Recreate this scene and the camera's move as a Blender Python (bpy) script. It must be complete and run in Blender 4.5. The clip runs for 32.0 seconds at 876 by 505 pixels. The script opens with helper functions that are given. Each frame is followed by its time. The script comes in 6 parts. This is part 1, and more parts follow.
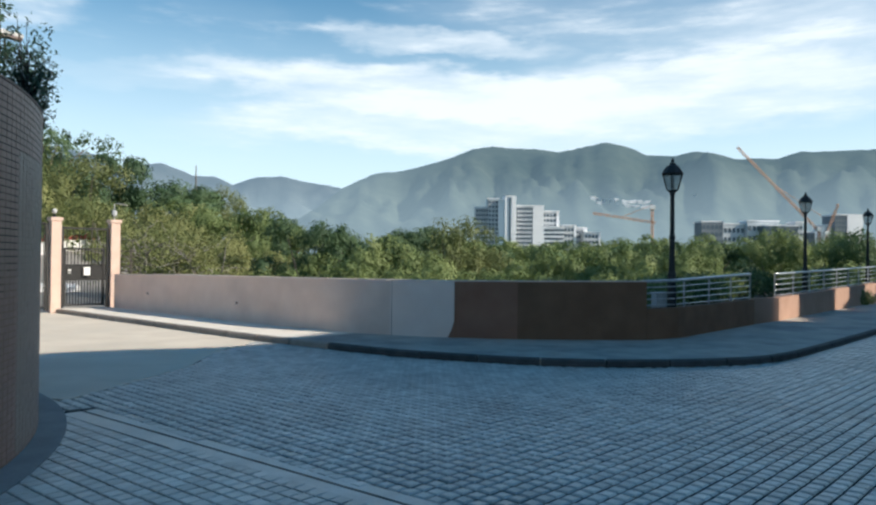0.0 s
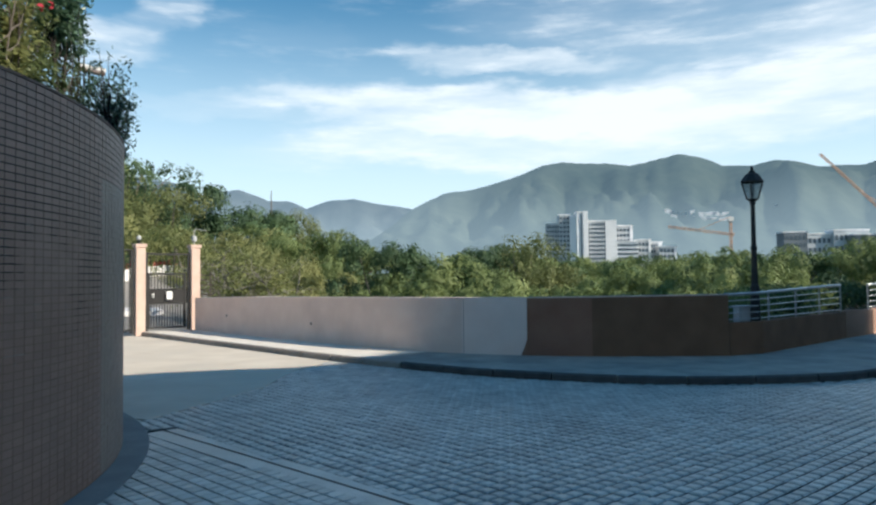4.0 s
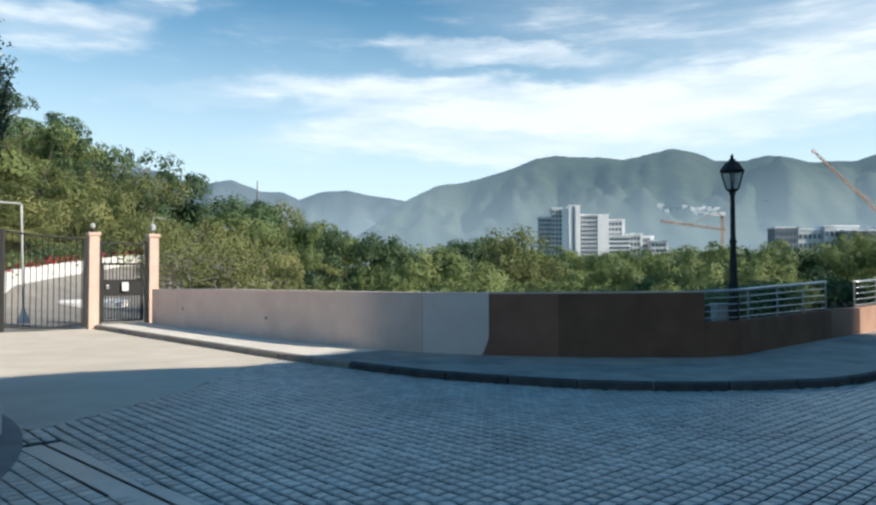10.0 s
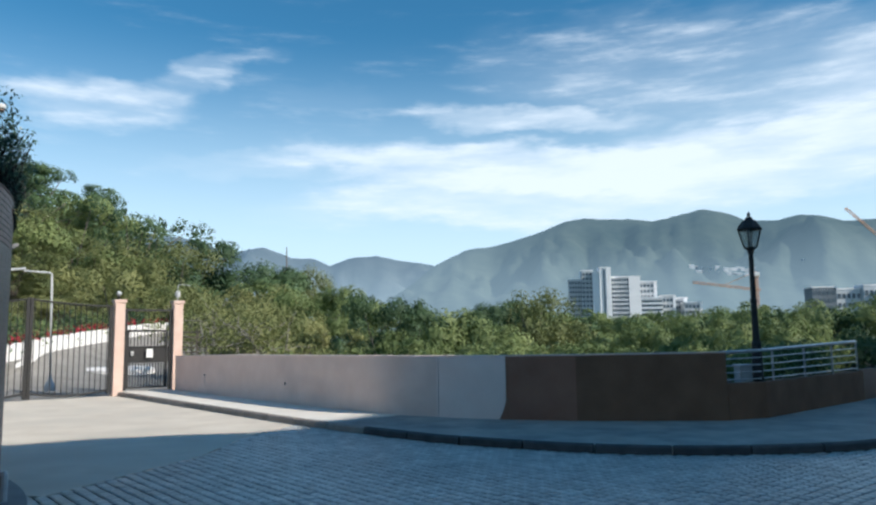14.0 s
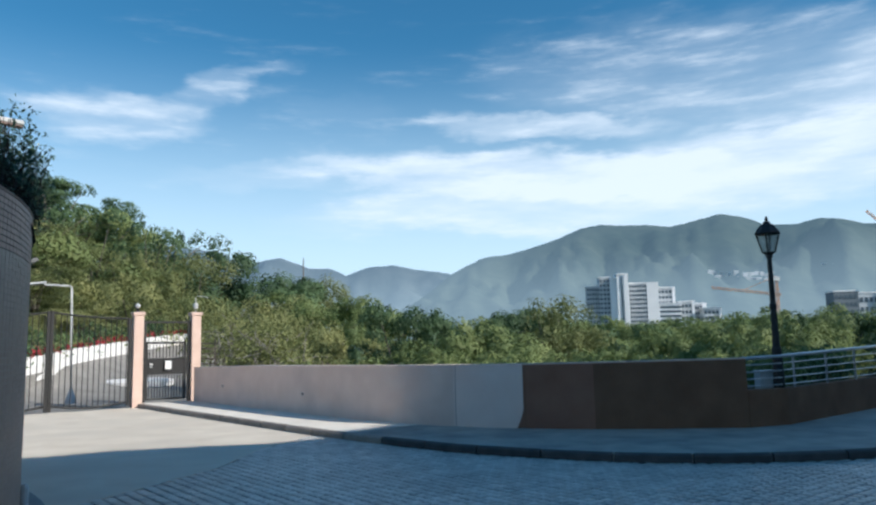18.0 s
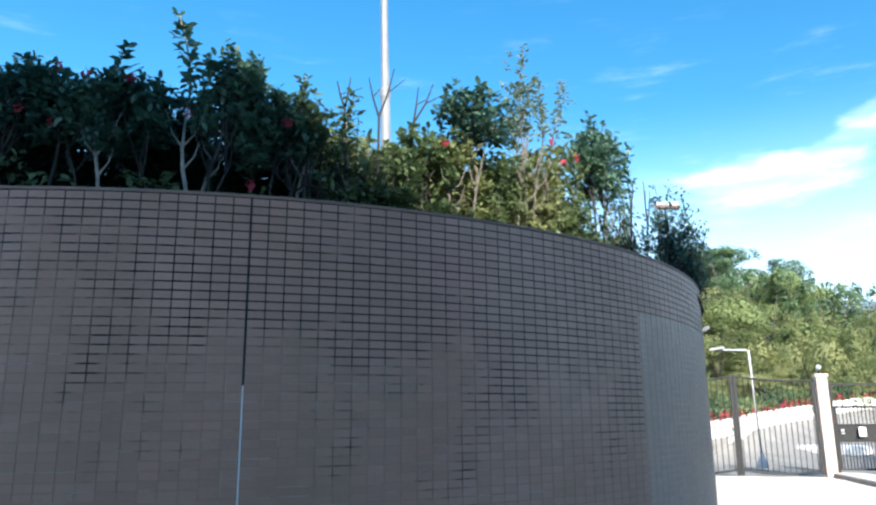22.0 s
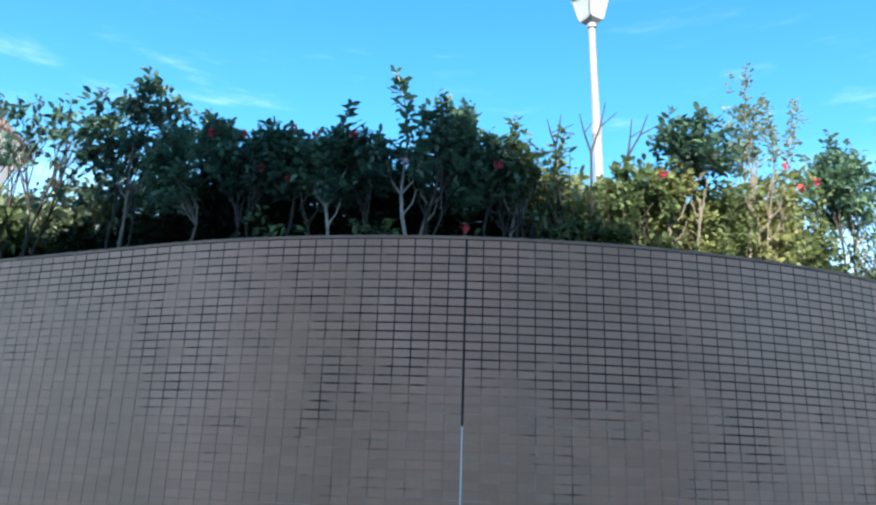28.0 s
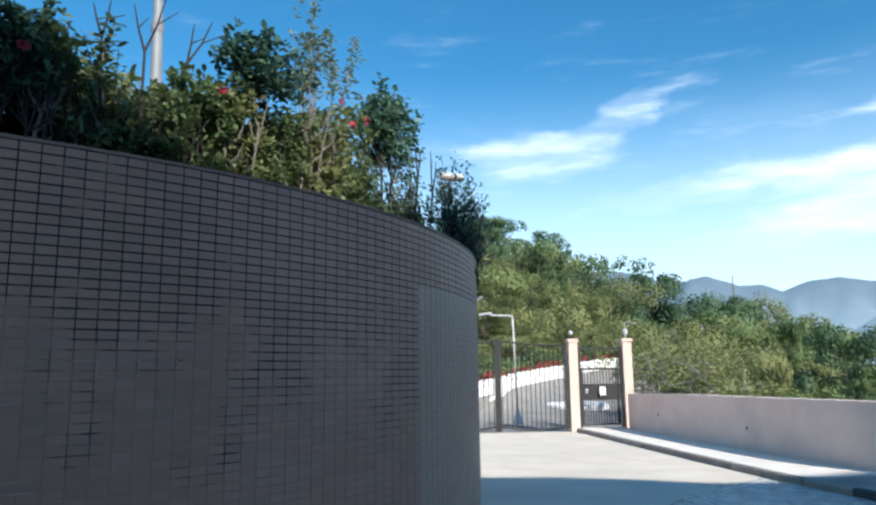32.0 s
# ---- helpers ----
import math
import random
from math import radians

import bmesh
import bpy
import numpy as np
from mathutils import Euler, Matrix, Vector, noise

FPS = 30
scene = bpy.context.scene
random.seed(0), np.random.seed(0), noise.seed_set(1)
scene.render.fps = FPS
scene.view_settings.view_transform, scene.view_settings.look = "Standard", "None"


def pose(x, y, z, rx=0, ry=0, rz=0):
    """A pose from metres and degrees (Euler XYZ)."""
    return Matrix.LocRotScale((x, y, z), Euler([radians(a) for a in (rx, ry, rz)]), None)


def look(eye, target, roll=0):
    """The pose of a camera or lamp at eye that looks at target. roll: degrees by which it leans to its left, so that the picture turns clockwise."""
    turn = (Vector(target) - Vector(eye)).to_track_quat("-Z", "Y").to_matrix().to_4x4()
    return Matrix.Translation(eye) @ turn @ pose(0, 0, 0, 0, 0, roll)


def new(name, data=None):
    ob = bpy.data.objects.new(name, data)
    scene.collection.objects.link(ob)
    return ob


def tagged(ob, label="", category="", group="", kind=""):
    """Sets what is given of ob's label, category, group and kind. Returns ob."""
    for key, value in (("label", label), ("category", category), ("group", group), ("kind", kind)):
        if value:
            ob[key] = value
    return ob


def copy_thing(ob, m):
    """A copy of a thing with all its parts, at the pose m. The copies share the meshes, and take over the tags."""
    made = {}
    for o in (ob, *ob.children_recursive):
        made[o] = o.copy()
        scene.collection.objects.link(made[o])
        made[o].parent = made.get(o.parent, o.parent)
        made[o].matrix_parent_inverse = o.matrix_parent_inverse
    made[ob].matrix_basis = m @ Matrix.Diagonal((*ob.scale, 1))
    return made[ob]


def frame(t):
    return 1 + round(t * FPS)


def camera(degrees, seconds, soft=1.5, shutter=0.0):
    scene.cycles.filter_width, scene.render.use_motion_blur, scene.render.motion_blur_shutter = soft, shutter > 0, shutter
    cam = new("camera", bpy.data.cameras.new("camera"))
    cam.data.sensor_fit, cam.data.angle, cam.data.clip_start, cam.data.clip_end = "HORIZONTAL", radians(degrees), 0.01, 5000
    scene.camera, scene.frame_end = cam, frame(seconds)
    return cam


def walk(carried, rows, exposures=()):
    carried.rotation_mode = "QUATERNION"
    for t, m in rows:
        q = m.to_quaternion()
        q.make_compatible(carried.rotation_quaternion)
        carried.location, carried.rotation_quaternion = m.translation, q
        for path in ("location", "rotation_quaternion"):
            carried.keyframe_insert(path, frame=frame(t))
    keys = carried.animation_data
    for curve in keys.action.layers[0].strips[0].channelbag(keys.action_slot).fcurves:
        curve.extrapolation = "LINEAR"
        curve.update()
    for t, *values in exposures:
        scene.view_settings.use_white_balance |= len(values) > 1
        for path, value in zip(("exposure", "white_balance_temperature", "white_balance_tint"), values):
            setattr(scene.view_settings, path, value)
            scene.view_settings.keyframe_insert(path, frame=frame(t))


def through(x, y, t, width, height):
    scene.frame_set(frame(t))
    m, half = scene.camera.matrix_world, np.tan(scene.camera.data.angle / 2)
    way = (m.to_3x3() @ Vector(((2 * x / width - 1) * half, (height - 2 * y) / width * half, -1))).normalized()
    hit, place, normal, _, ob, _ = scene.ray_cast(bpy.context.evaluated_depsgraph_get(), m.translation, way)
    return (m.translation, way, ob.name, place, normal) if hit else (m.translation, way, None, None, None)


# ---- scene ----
cam = camera(61.6, 32.0, soft=2.4)
PATH = [
    (0, (-0.06, -1.523, 1.448), (-0.047, 0.477, 1.469), 0.6),
    (0.5, (-0.08, -1.537, 1.424), (-0.103, 0.463, 1.447), 1.1),
    (1, (-0.091, -1.548, 1.428), (-0.226, 0.447, 1.467), 1.1),
    (1.5, (-0.1, -1.558, 1.425), (-0.333, 0.428, 1.457), 1.1),
    (2, (-0.113, -1.546, 1.433), (-0.447, 0.426, 1.456), 0.9),
    (2.5, (-0.116, -1.552, 1.431), (-0.425, 0.424, 1.468), 0.9),
    (3, (-0.094, -1.47, 1.438), (-0.379, 0.51, 1.473), 0.4),
    (3.5, (-0.076, -1.491, 1.428), (-0.359, 0.489, 1.426), -0.3),
    (4, (-0.053, -1.448, 1.428), (-0.233, 0.543, 1.5), -0.6),
    (4.5, (-0.007, -1.247, 1.424), (-0.225, 0.737, 1.549), 0.8),
    (6.5, (0.292, -0.761, 1.425), (0.049, 1.222, 1.53), 0.5),
    (7, (0.281, -0.819, 1.434), (0.061, 1.166, 1.533), 0.5),
    (7.5, (0.282, -0.879, 1.42), (0.087, 1.11, 1.499), 0.3),
    (8, (0.288, -0.83, 1.432), (0.102, 1.16, 1.511), -0.1),
    (8.5, (0.302, -0.912, 1.416), (0.14, 1.079, 1.503), -0.4),
    (9, (0.349, -0.883, 1.418), (0.239, 1.112, 1.498), -0.7),
    (9.5, (0.408, -0.609, 1.432), (0.297, 1.386, 1.527), 0.6),
    (10, (0.45, -0.493, 1.442), (0.29, 1.5, 1.493), -0.1),
    (10.5, (0.588, -0.381, 1.429), (0.267, 1.593, 1.474), 2.7),
    (11, (0.679, -0.362, 1.393), (0.193, 1.578, 1.425), 2.1),
    (11.5, (0.692, -0.376, 1.4), (0.202, 1.557, 1.551), 2.5),
    (12, (0.692, -0.337, 1.402), (0.223, 1.602, 1.543), 1.0),
    (12.5, (0.679, -0.497, 1.393), (0.352, 1.476, 1.446), -0.1),
    (13, (0.687, -0.443, 1.411), (0.405, 1.535, 1.481), -0.5),
    (13.5, (0.688, -0.465, 1.409), (0.4, 1.51, 1.547), -0.4),
    (14, (0.69, -0.477, 1.413), (0.452, 1.495, 1.639), -0.7),
    (14.5, (0.684, -0.452, 1.429), (0.445, 1.519, 1.669), -0.5),
    (16.5, (0.683, -0.475, 1.427), (0.468, 1.495, 1.692), -0.3),
    (17, (0.691, -0.474, 1.424), (0.472, 1.496, 1.691), -0.2),
    (17.5, (0.696, -0.466, 1.421), (0.496, 1.508, 1.673), -0.4),
    (18, (0.706, -0.468, 1.418), (0.425, 1.496, 1.668), -1.3),
    (18.5, (0.699, -0.416, 1.416), (0.454, 1.559, 1.616), -2.0),
    (19, (0.67, -0.288, 1.465), (0.081, 1.603, 1.742), -0.6),
    (19.5, (0.675, -0.266, 1.492), (-0.241, 1.483, 1.812), -0.2),
    (20, (0.721, -0.262, 1.483), (-0.527, 1.267, 1.807), 1.1),
    (20.5, (0.721, -0.263, 1.489), (-0.669, 1.131, 1.843), 0.8),
    (21, (0.707, -0.276, 1.468), (-0.773, 1.008, 1.868), 0.2),
    (21.5, (0.694, -0.3, 1.461), (-0.872, 0.872, 1.881), -0.1),
    (22, (0.729, -0.367, 1.442), (-0.919, 0.676, 1.884), -0.5),
    (22.5, (0.696, -0.338, 1.457), (-1.026, 0.556, 1.941), -0.3),
    (23, (0.693, -0.348, 1.457), (-1.056, 0.477, 1.967), -0.3),
    (23.5, (0.706, -0.353, 1.458), (-1.06, 0.394, 2.026), 0.1),
    (24, (0.716, -0.369, 1.459), (-1.079, 0.289, 2.048), 0.2),
    (24.5, (0.703, -0.379, 1.422), (-1.081, 0.225, 2.093), -0.0),
    (26.5, (0.696, -0.38, 1.39), (-1.152, 0.077, 2.005), 1.8),
    (27, (0.677, -0.348, 1.41), (-1.2, 0.085, 1.949), 1.8),
    (27.5, (0.703, -0.361, 1.397), (-1.179, 0.056, 1.932), 1.7),
    (28, (0.654, -0.332, 1.425), (-1.201, 0.169, 1.979), 2.1),
    (28.5, (0.72, -0.438, 1.349), (-1.06, 0.282, 1.906), 0.8),
    (29, (0.688, -0.399, 1.381), (-0.993, 0.53, 1.939), -0.7),
    (29.5, (0.683, -0.38, 1.398), (-0.901, 0.721, 1.925), -1.4),
    (30, (0.661, -0.363, 1.396), (-0.843, 0.854, 1.903), -2.0),
    (30.5, (0.62, -0.308, 1.448), (-0.837, 0.979, 1.918), -1.9),
    (31, (0.579, -0.261, 1.497), (-0.789, 1.127, 1.946), -1.8),
    (31.5, (0.55, -0.222, 1.525), (-0.754, 1.239, 1.933), -1.6),
    (32, (0.527, -0.194, 1.55), (-0.754, 1.306, 1.877), -0.7),
]
walk(cam, [(t, look(eye, aim, lean)) for t, eye, aim, lean in PATH],
     [(0, 0.25, 6450, 10), (12.5, 0.25, 6450, 10), (14, 0.15, 6050, 10), (18.5, 0.10, 5950, 10), (19.2, 0.1, 5950, 10), (20.2, 0.6, 5800, 10),
      (21.5, 1.1, 5850, 10), (23, 1.63, 6050, 10), (24, 1.72, 6150, 10), (28.5, 1.78, 6250, 10), (30, 1.08, 5850, 10), (32, 0.56, 5800, 10)])

# ---- world, sun ----
SUN_AZ, SUN_EL = radians(108), radians(33)      # azimuth clockwise from +y
world = bpy.data.worlds.new("world")
scene.world = world
world.use_nodes = True
wn, wl = world.node_tree.nodes, world.node_tree.links


def wnode(kind, **kw):
    n = wn.new(kind)
    for k, v in kw.items():
        n.inputs[k].default_value = v
    return n


def wmath(op, a, b=None, c=None):
    n = wn.new("ShaderNodeMath")
    n.operation = op
    n.use_clamp = False
    for i, v in enumerate((a, b, c)):
        if v is None:
            continue
        if isinstance(v, (int, float)):
            n.inputs[i].default_value = v
        else:
            wl.new(v, n.inputs[i])
    return n.outputs[0]


def wrange(v, a, b, c, d):
    n = wn.new("ShaderNodeMapRange")
    n.interpolation_type = "SMOOTHSTEP"
    wl.new(v, n.inputs[0])
    for i, q in enumerate((a, b, c, d)):
        n.inputs[1 + i].default_value = q
    return n.outputs[0]


sky = wn.new("ShaderNodeTexSky")
sky.sky_type = "NISHITA"
sky.sun_disc = False
sky.sun_elevation, sky.sun_rotation = SUN_EL, SUN_AZ
sky.air_density, sky.dust_density, sky.ozone_density = 1.0, 0.4, 2.5
sat = wnode("ShaderNodeHueSaturation", Hue=0.484, Saturation=1.30, Value=1.0)
wl.new(sky.outputs[0], sat.inputs["Color"])
# thin clouds, laid out by azimuth (degrees to the left of +y) and elevation, their edges torn by noise
tc = wn.new("ShaderNodeTexCoord")
sp = wn.new("ShaderNodeSeparateXYZ")
wl.new(tc.outputs["Generated"], sp.inputs[0])
sx, sy, sz = sp.outputs
az_raw = wmath("MULTIPLY", wmath("ARCTAN2", wmath("MULTIPLY", sx, -1.0), sy), 57.2958)
el_raw = wmath("MULTIPLY", wmath("ARCSINE", sz), 57.2958)


def sky_noise(per_az, per_el, shift, detail=4.0, roughness=0.55):
    """Noise with features of so many degrees round and up, about zero."""
    c = wn.new("ShaderNodeCombineXYZ")
    wl.new(wmath("DIVIDE", az_raw, per_az), c.inputs[0])
    wl.new(wmath("DIVIDE", el_raw, per_el), c.inputs[1])
    c.inputs[2].default_value = shift
    n = wnode("ShaderNodeTexNoise", Scale=1.0, Detail=detail, Roughness=roughness)
    wl.new(c.outputs[0], n.inputs["Vector"])
    return wmath("SUBTRACT", n.outputs[0], 0.5)


az_c = wmath("MULTIPLY_ADD", sky_noise(6.0, 3.0, 1.7), 9.0, az_raw)
el_c = wmath("MULTIPLY_ADD", sky_noise(5.0, 1.8, 5.1), 3.4, el_raw)


def cloud(az, el, half_az, half_el, tilt, strength):
    """One cloud: a soft lens that leans by tilt."""
    da = wmath("SUBTRACT", az_c, az)
    de = wmath("SUBTRACT", el_c, wmath("MULTIPLY_ADD", da, tilt, el))
    qa, qe = wmath("DIVIDE", da, half_az), wmath("DIVIDE", de, half_el)
    return wrange(wmath("ADD", wmath("MULTIPLY", qa, qa), wmath("MULTIPLY", qe, qe)), 0.05, 1.9, strength, 0.0)


CLOUDS = ((32.0, 16.6, 5.5, 1.7, 0.0, 0.50), (25.5, 19.3, 5.5, 1.3, -0.30, 0.42), (38.5, 17.0, 4.0, 1.0, 0.0, 0.20), (0.5, 16.5, 8.5, 1.0, 0.08, 0.62),
          (1.0, 13.1, 16.0, 1.7, 0.07, 0.85), (19.0, 13.2, 10.0, 1.1, -0.06, 0.38), (-19.0, 12.3, 15.0, 2.5, 0.03, 0.80), (-1.0, 10.2, 16.0, 2.0, 0.05, 0.78),
          (16.0, 9.6, 6.0, 1.3, 0.0, 0.32), (-16.0, 18.5, 19.0, 4.6, 0.10, 0.42), (-34.0, 16.0, 14.0, 4.0, 0.0, 0.4), (48.0, 9.0, 16.0, 2.0, 0.0, 0.25), (16.0, 18.3, 5.0, 1.2, 0.0, 0.18))
total = None
for spec in CLOUDS:
    total = cloud(*spec) if total is None else wmath("ADD", total, cloud(*spec))
wisps = sky_noise(9.0, 1.6, 9.3, 6.0, 0.6)
thin = wmath("MULTIPLY", wrange(wisps, -0.02, 0.28, 0.0, 0.34), wrange(el_raw, 20.0, 42.0, 1.0, 0.15))
cover = wrange(wmath("ADD", wmath("MULTIPLY", total, wmath("MULTIPLY_ADD", wisps, 1.3, 0.92)), thin), 0.0, 1.25, 0.0, 0.92)
haze = wrange(sz, 0.03, 0.40, 0.95, 0.0)
mixh = wn.new("ShaderNodeMix")
mixh.data_type = "RGBA"
wl.new(haze, mixh.inputs[0])
wl.new(sat.outputs[0], mixh.inputs[6])
mixh.inputs[7].default_value = (6.2, 7.9, 8.9, 1)
mixc = wn.new("ShaderNodeMix")
mixc.data_type = "RGBA"
wl.new(cover, mixc.inputs[0])
wl.new(mixh.outputs[2], mixc.inputs[6])
mixc.inputs[7].default_value = (7.7, 8.35, 8.8, 1)
wl.new(mixc.outputs[2], wn["Background"].inputs[0])
wn["Background"].inputs[1].default_value = 0.11
sun_data = bpy.data.lights.new("sun", "SUN")
sun_data.energy, sun_data.angle, sun_data.color = 5.0, radians(0.5), (1.0, 0.90, 0.75)
sun_ob = new("sun", sun_data)
sun_dir = Vector((math.sin(SUN_AZ) * math.cos(SUN_EL), math.cos(SUN_AZ) * math.cos(SUN_EL), math.sin(SUN_EL)))
sun_ob.matrix_world = look(sun_dir * 50, (0, 0, 0))


# ---- materials ----
def surface(name, dark, light, scale=6.0, rough=0.8, bump=0.2, grain=60.0, metal=0.0, random_piece="", spread=0.12, stain=None, stain_scale=0.7, spec=0.5, streak=1.0):
    """Two scales of mottling, fine relief, and, for pieces, a tone of their own."""
    m = bpy.data.materials.new(name)
    m.use_nodes = True
    n, l = m.node_tree.nodes, m.node_tree.links
    b = n["Principled BSDF"]
    b.inputs["Roughness"].default_value, b.inputs["Metallic"].default_value = rough, metal
    b.inputs["Specular IOR Level"].default_value = spec
    geo = n.new("ShaderNodeNewGeometry")
    a = n.new("ShaderNodeTexNoise")
    a.inputs["Scale"].default_value, a.inputs["Detail"].default_value = scale, 5
    g = n.new("ShaderNodeTexNoise")
    g.inputs["Scale"].default_value, g.inputs["Detail"].default_value = grain, 3
    for t in (a, g):
        l.new(geo.outputs["Position"], t.inputs["Vector"])
    mixv = n.new("ShaderNodeMath")
    mixv.operation = "MULTIPLY_ADD"
    l.new(g.outputs[0], mixv.inputs[0])
    mixv.inputs[1].default_value = 0.4
    l.new(a.outputs[0], mixv.inputs[2])
    r = n.new("ShaderNodeMapRange")
    l.new(mixv.outputs[0], r.inputs[0])
    r.inputs[1].default_value, r.inputs[2].default_value = 0.45, 0.95
    c = n.new("ShaderNodeMix")
    c.data_type = "RGBA"
    l.new(r.outputs[0], c.inputs[0])
    c.inputs[6].default_value, c.inputs[7].default_value = (*dark, 1), (*light, 1)
    out = c.outputs[2]
    if stain:
        s = n.new("ShaderNodeTexNoise")
        s.inputs["Scale"].default_value, s.inputs["Detail"].default_value = stain_scale, 6
        mp = n.new("ShaderNodeMapping")
        mp.inputs["Scale"].default_value = (1, 1, streak)
        l.new(geo.outputs["Position"], mp.inputs["Vector"])
        l.new(mp.outputs[0], s.inputs["Vector"])
        sr = n.new("ShaderNodeMapRange")
        l.new(s.outputs[0], sr.inputs[0])
        sr.inputs[1].default_value, sr.inputs[2].default_value, sr.inputs[4].default_value = 0.48, 0.72, 0.75
        sm = n.new("ShaderNodeMix")
        sm.data_type = "RGBA"
        l.new(sr.outputs[0], sm.inputs[0])
        l.new(out, sm.inputs[6])
        sm.inputs[7].default_value = (*stain, 1)
        out = sm.outputs[2]
    if random_piece:
        if random_piece == "object":
            rnd = n.new("ShaderNodeObjectInfo").outputs["Random"]
        else:
            rnd = geo.outputs["Random Per Island"]
        h = n.new("ShaderNodeHueSaturation")
        vr = n.new("ShaderNodeMapRange")
        l.new(rnd, vr.inputs[0])
        vr.inputs[3].default_value, vr.inputs[4].default_value = 1 - spread, 1 + spread
        l.new(vr.outputs[0], h.inputs["Value"])
        l.new(out, h.inputs["Color"])
        out = h.outputs[0]
    l.new(out, b.inputs["Base Color"])
    if bump:
        bp = n.new("ShaderNodeBump")
        bp.inputs["Strength"].default_value, bp.inputs["Distance"].default_value = bump, 0.01
        l.new(mixv.outputs[0], bp.inputs["Height"])
        l.new(bp.outputs[0], b.inputs["Normal"])
    return m


def foliage(name, dark, light, through=0.35, rough=0.55, gloss=0.3, tones=0.38):
    """Leaves, each of its own tone, that let some light through."""
    m = bpy.data.materials.new(name)
    m.use_nodes = True
    n, l = m.node_tree.nodes, m.node_tree.links
    b = n["Principled BSDF"]
    b.inputs["Roughness"].default_value = rough
    b.inputs["Specular IOR Level"].default_value = gloss
    geo = n.new("ShaderNodeNewGeometry")
    info = n.new("ShaderNodeObjectInfo")
    big = n.new("ShaderNodeTexNoise")
    big.inputs["Scale"].default_value = 0.5
    l.new(geo.outputs["Position"], big.inputs["Vector"])
    f = n.new("ShaderNodeMath")
    f.operation = "MULTIPLY_ADD"
    l.new(geo.outputs["Random Per Island"], f.inputs[0])
    f.inputs[1].default_value = tones
    l.new(big.outputs[0], f.inputs[2])
    f2 = n.new("ShaderNodeMath")
    f2.operation = "MULTIPLY_ADD"
    l.new(info.outputs["Random"], f2.inputs[0])
    f2.inputs[1].default_value = 0.5
    l.new(f.outputs[0], f2.inputs[2])
    r = n.new("ShaderNodeMapRange")
    l.new(f2.outputs[0], r.inputs[0])
    r.inputs[1].default_value, r.inputs[2].default_value = 0.5, 1.25
    c = n.new("ShaderNodeMix")
    c.data_type = "RGBA"
    l.new(r.outputs[0], c.inputs[0])
    c.inputs[6].default_value, c.inputs[7].default_value = (*dark, 1), (*light, 1)
    l.new(c.outputs[2], b.inputs["Base Color"])
    t = n.new("ShaderNodeBsdfTranslucent")
    l.new(c.outputs[2], t.inputs[0])
    ms = n.new("ShaderNodeMixShader")
    ms.inputs[0].default_value = through
    l.new(b.outputs[0], ms.inputs[1])
    l.new(t.outputs[0], ms.inputs[2])
    l.new(ms.outputs[0], n["Material Output"].inputs[0])
    return m


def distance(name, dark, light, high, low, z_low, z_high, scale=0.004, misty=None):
    """Far hills: part lit, part haze put in as glow, thicker low in the valley."""
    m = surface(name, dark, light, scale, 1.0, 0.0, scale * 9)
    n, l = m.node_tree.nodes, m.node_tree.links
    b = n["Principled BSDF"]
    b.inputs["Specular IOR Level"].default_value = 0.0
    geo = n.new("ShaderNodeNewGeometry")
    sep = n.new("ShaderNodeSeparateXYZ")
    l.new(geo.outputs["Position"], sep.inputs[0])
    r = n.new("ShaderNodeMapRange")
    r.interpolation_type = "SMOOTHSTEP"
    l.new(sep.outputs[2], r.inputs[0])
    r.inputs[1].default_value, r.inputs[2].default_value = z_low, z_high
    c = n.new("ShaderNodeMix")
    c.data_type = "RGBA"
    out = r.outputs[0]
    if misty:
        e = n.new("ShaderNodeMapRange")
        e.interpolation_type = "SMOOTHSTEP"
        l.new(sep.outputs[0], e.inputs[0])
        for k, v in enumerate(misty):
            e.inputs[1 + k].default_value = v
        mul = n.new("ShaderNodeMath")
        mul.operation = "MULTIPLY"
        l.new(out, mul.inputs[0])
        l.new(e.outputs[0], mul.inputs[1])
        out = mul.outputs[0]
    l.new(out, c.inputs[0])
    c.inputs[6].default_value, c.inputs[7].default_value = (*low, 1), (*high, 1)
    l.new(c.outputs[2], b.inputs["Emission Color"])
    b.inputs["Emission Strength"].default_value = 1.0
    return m


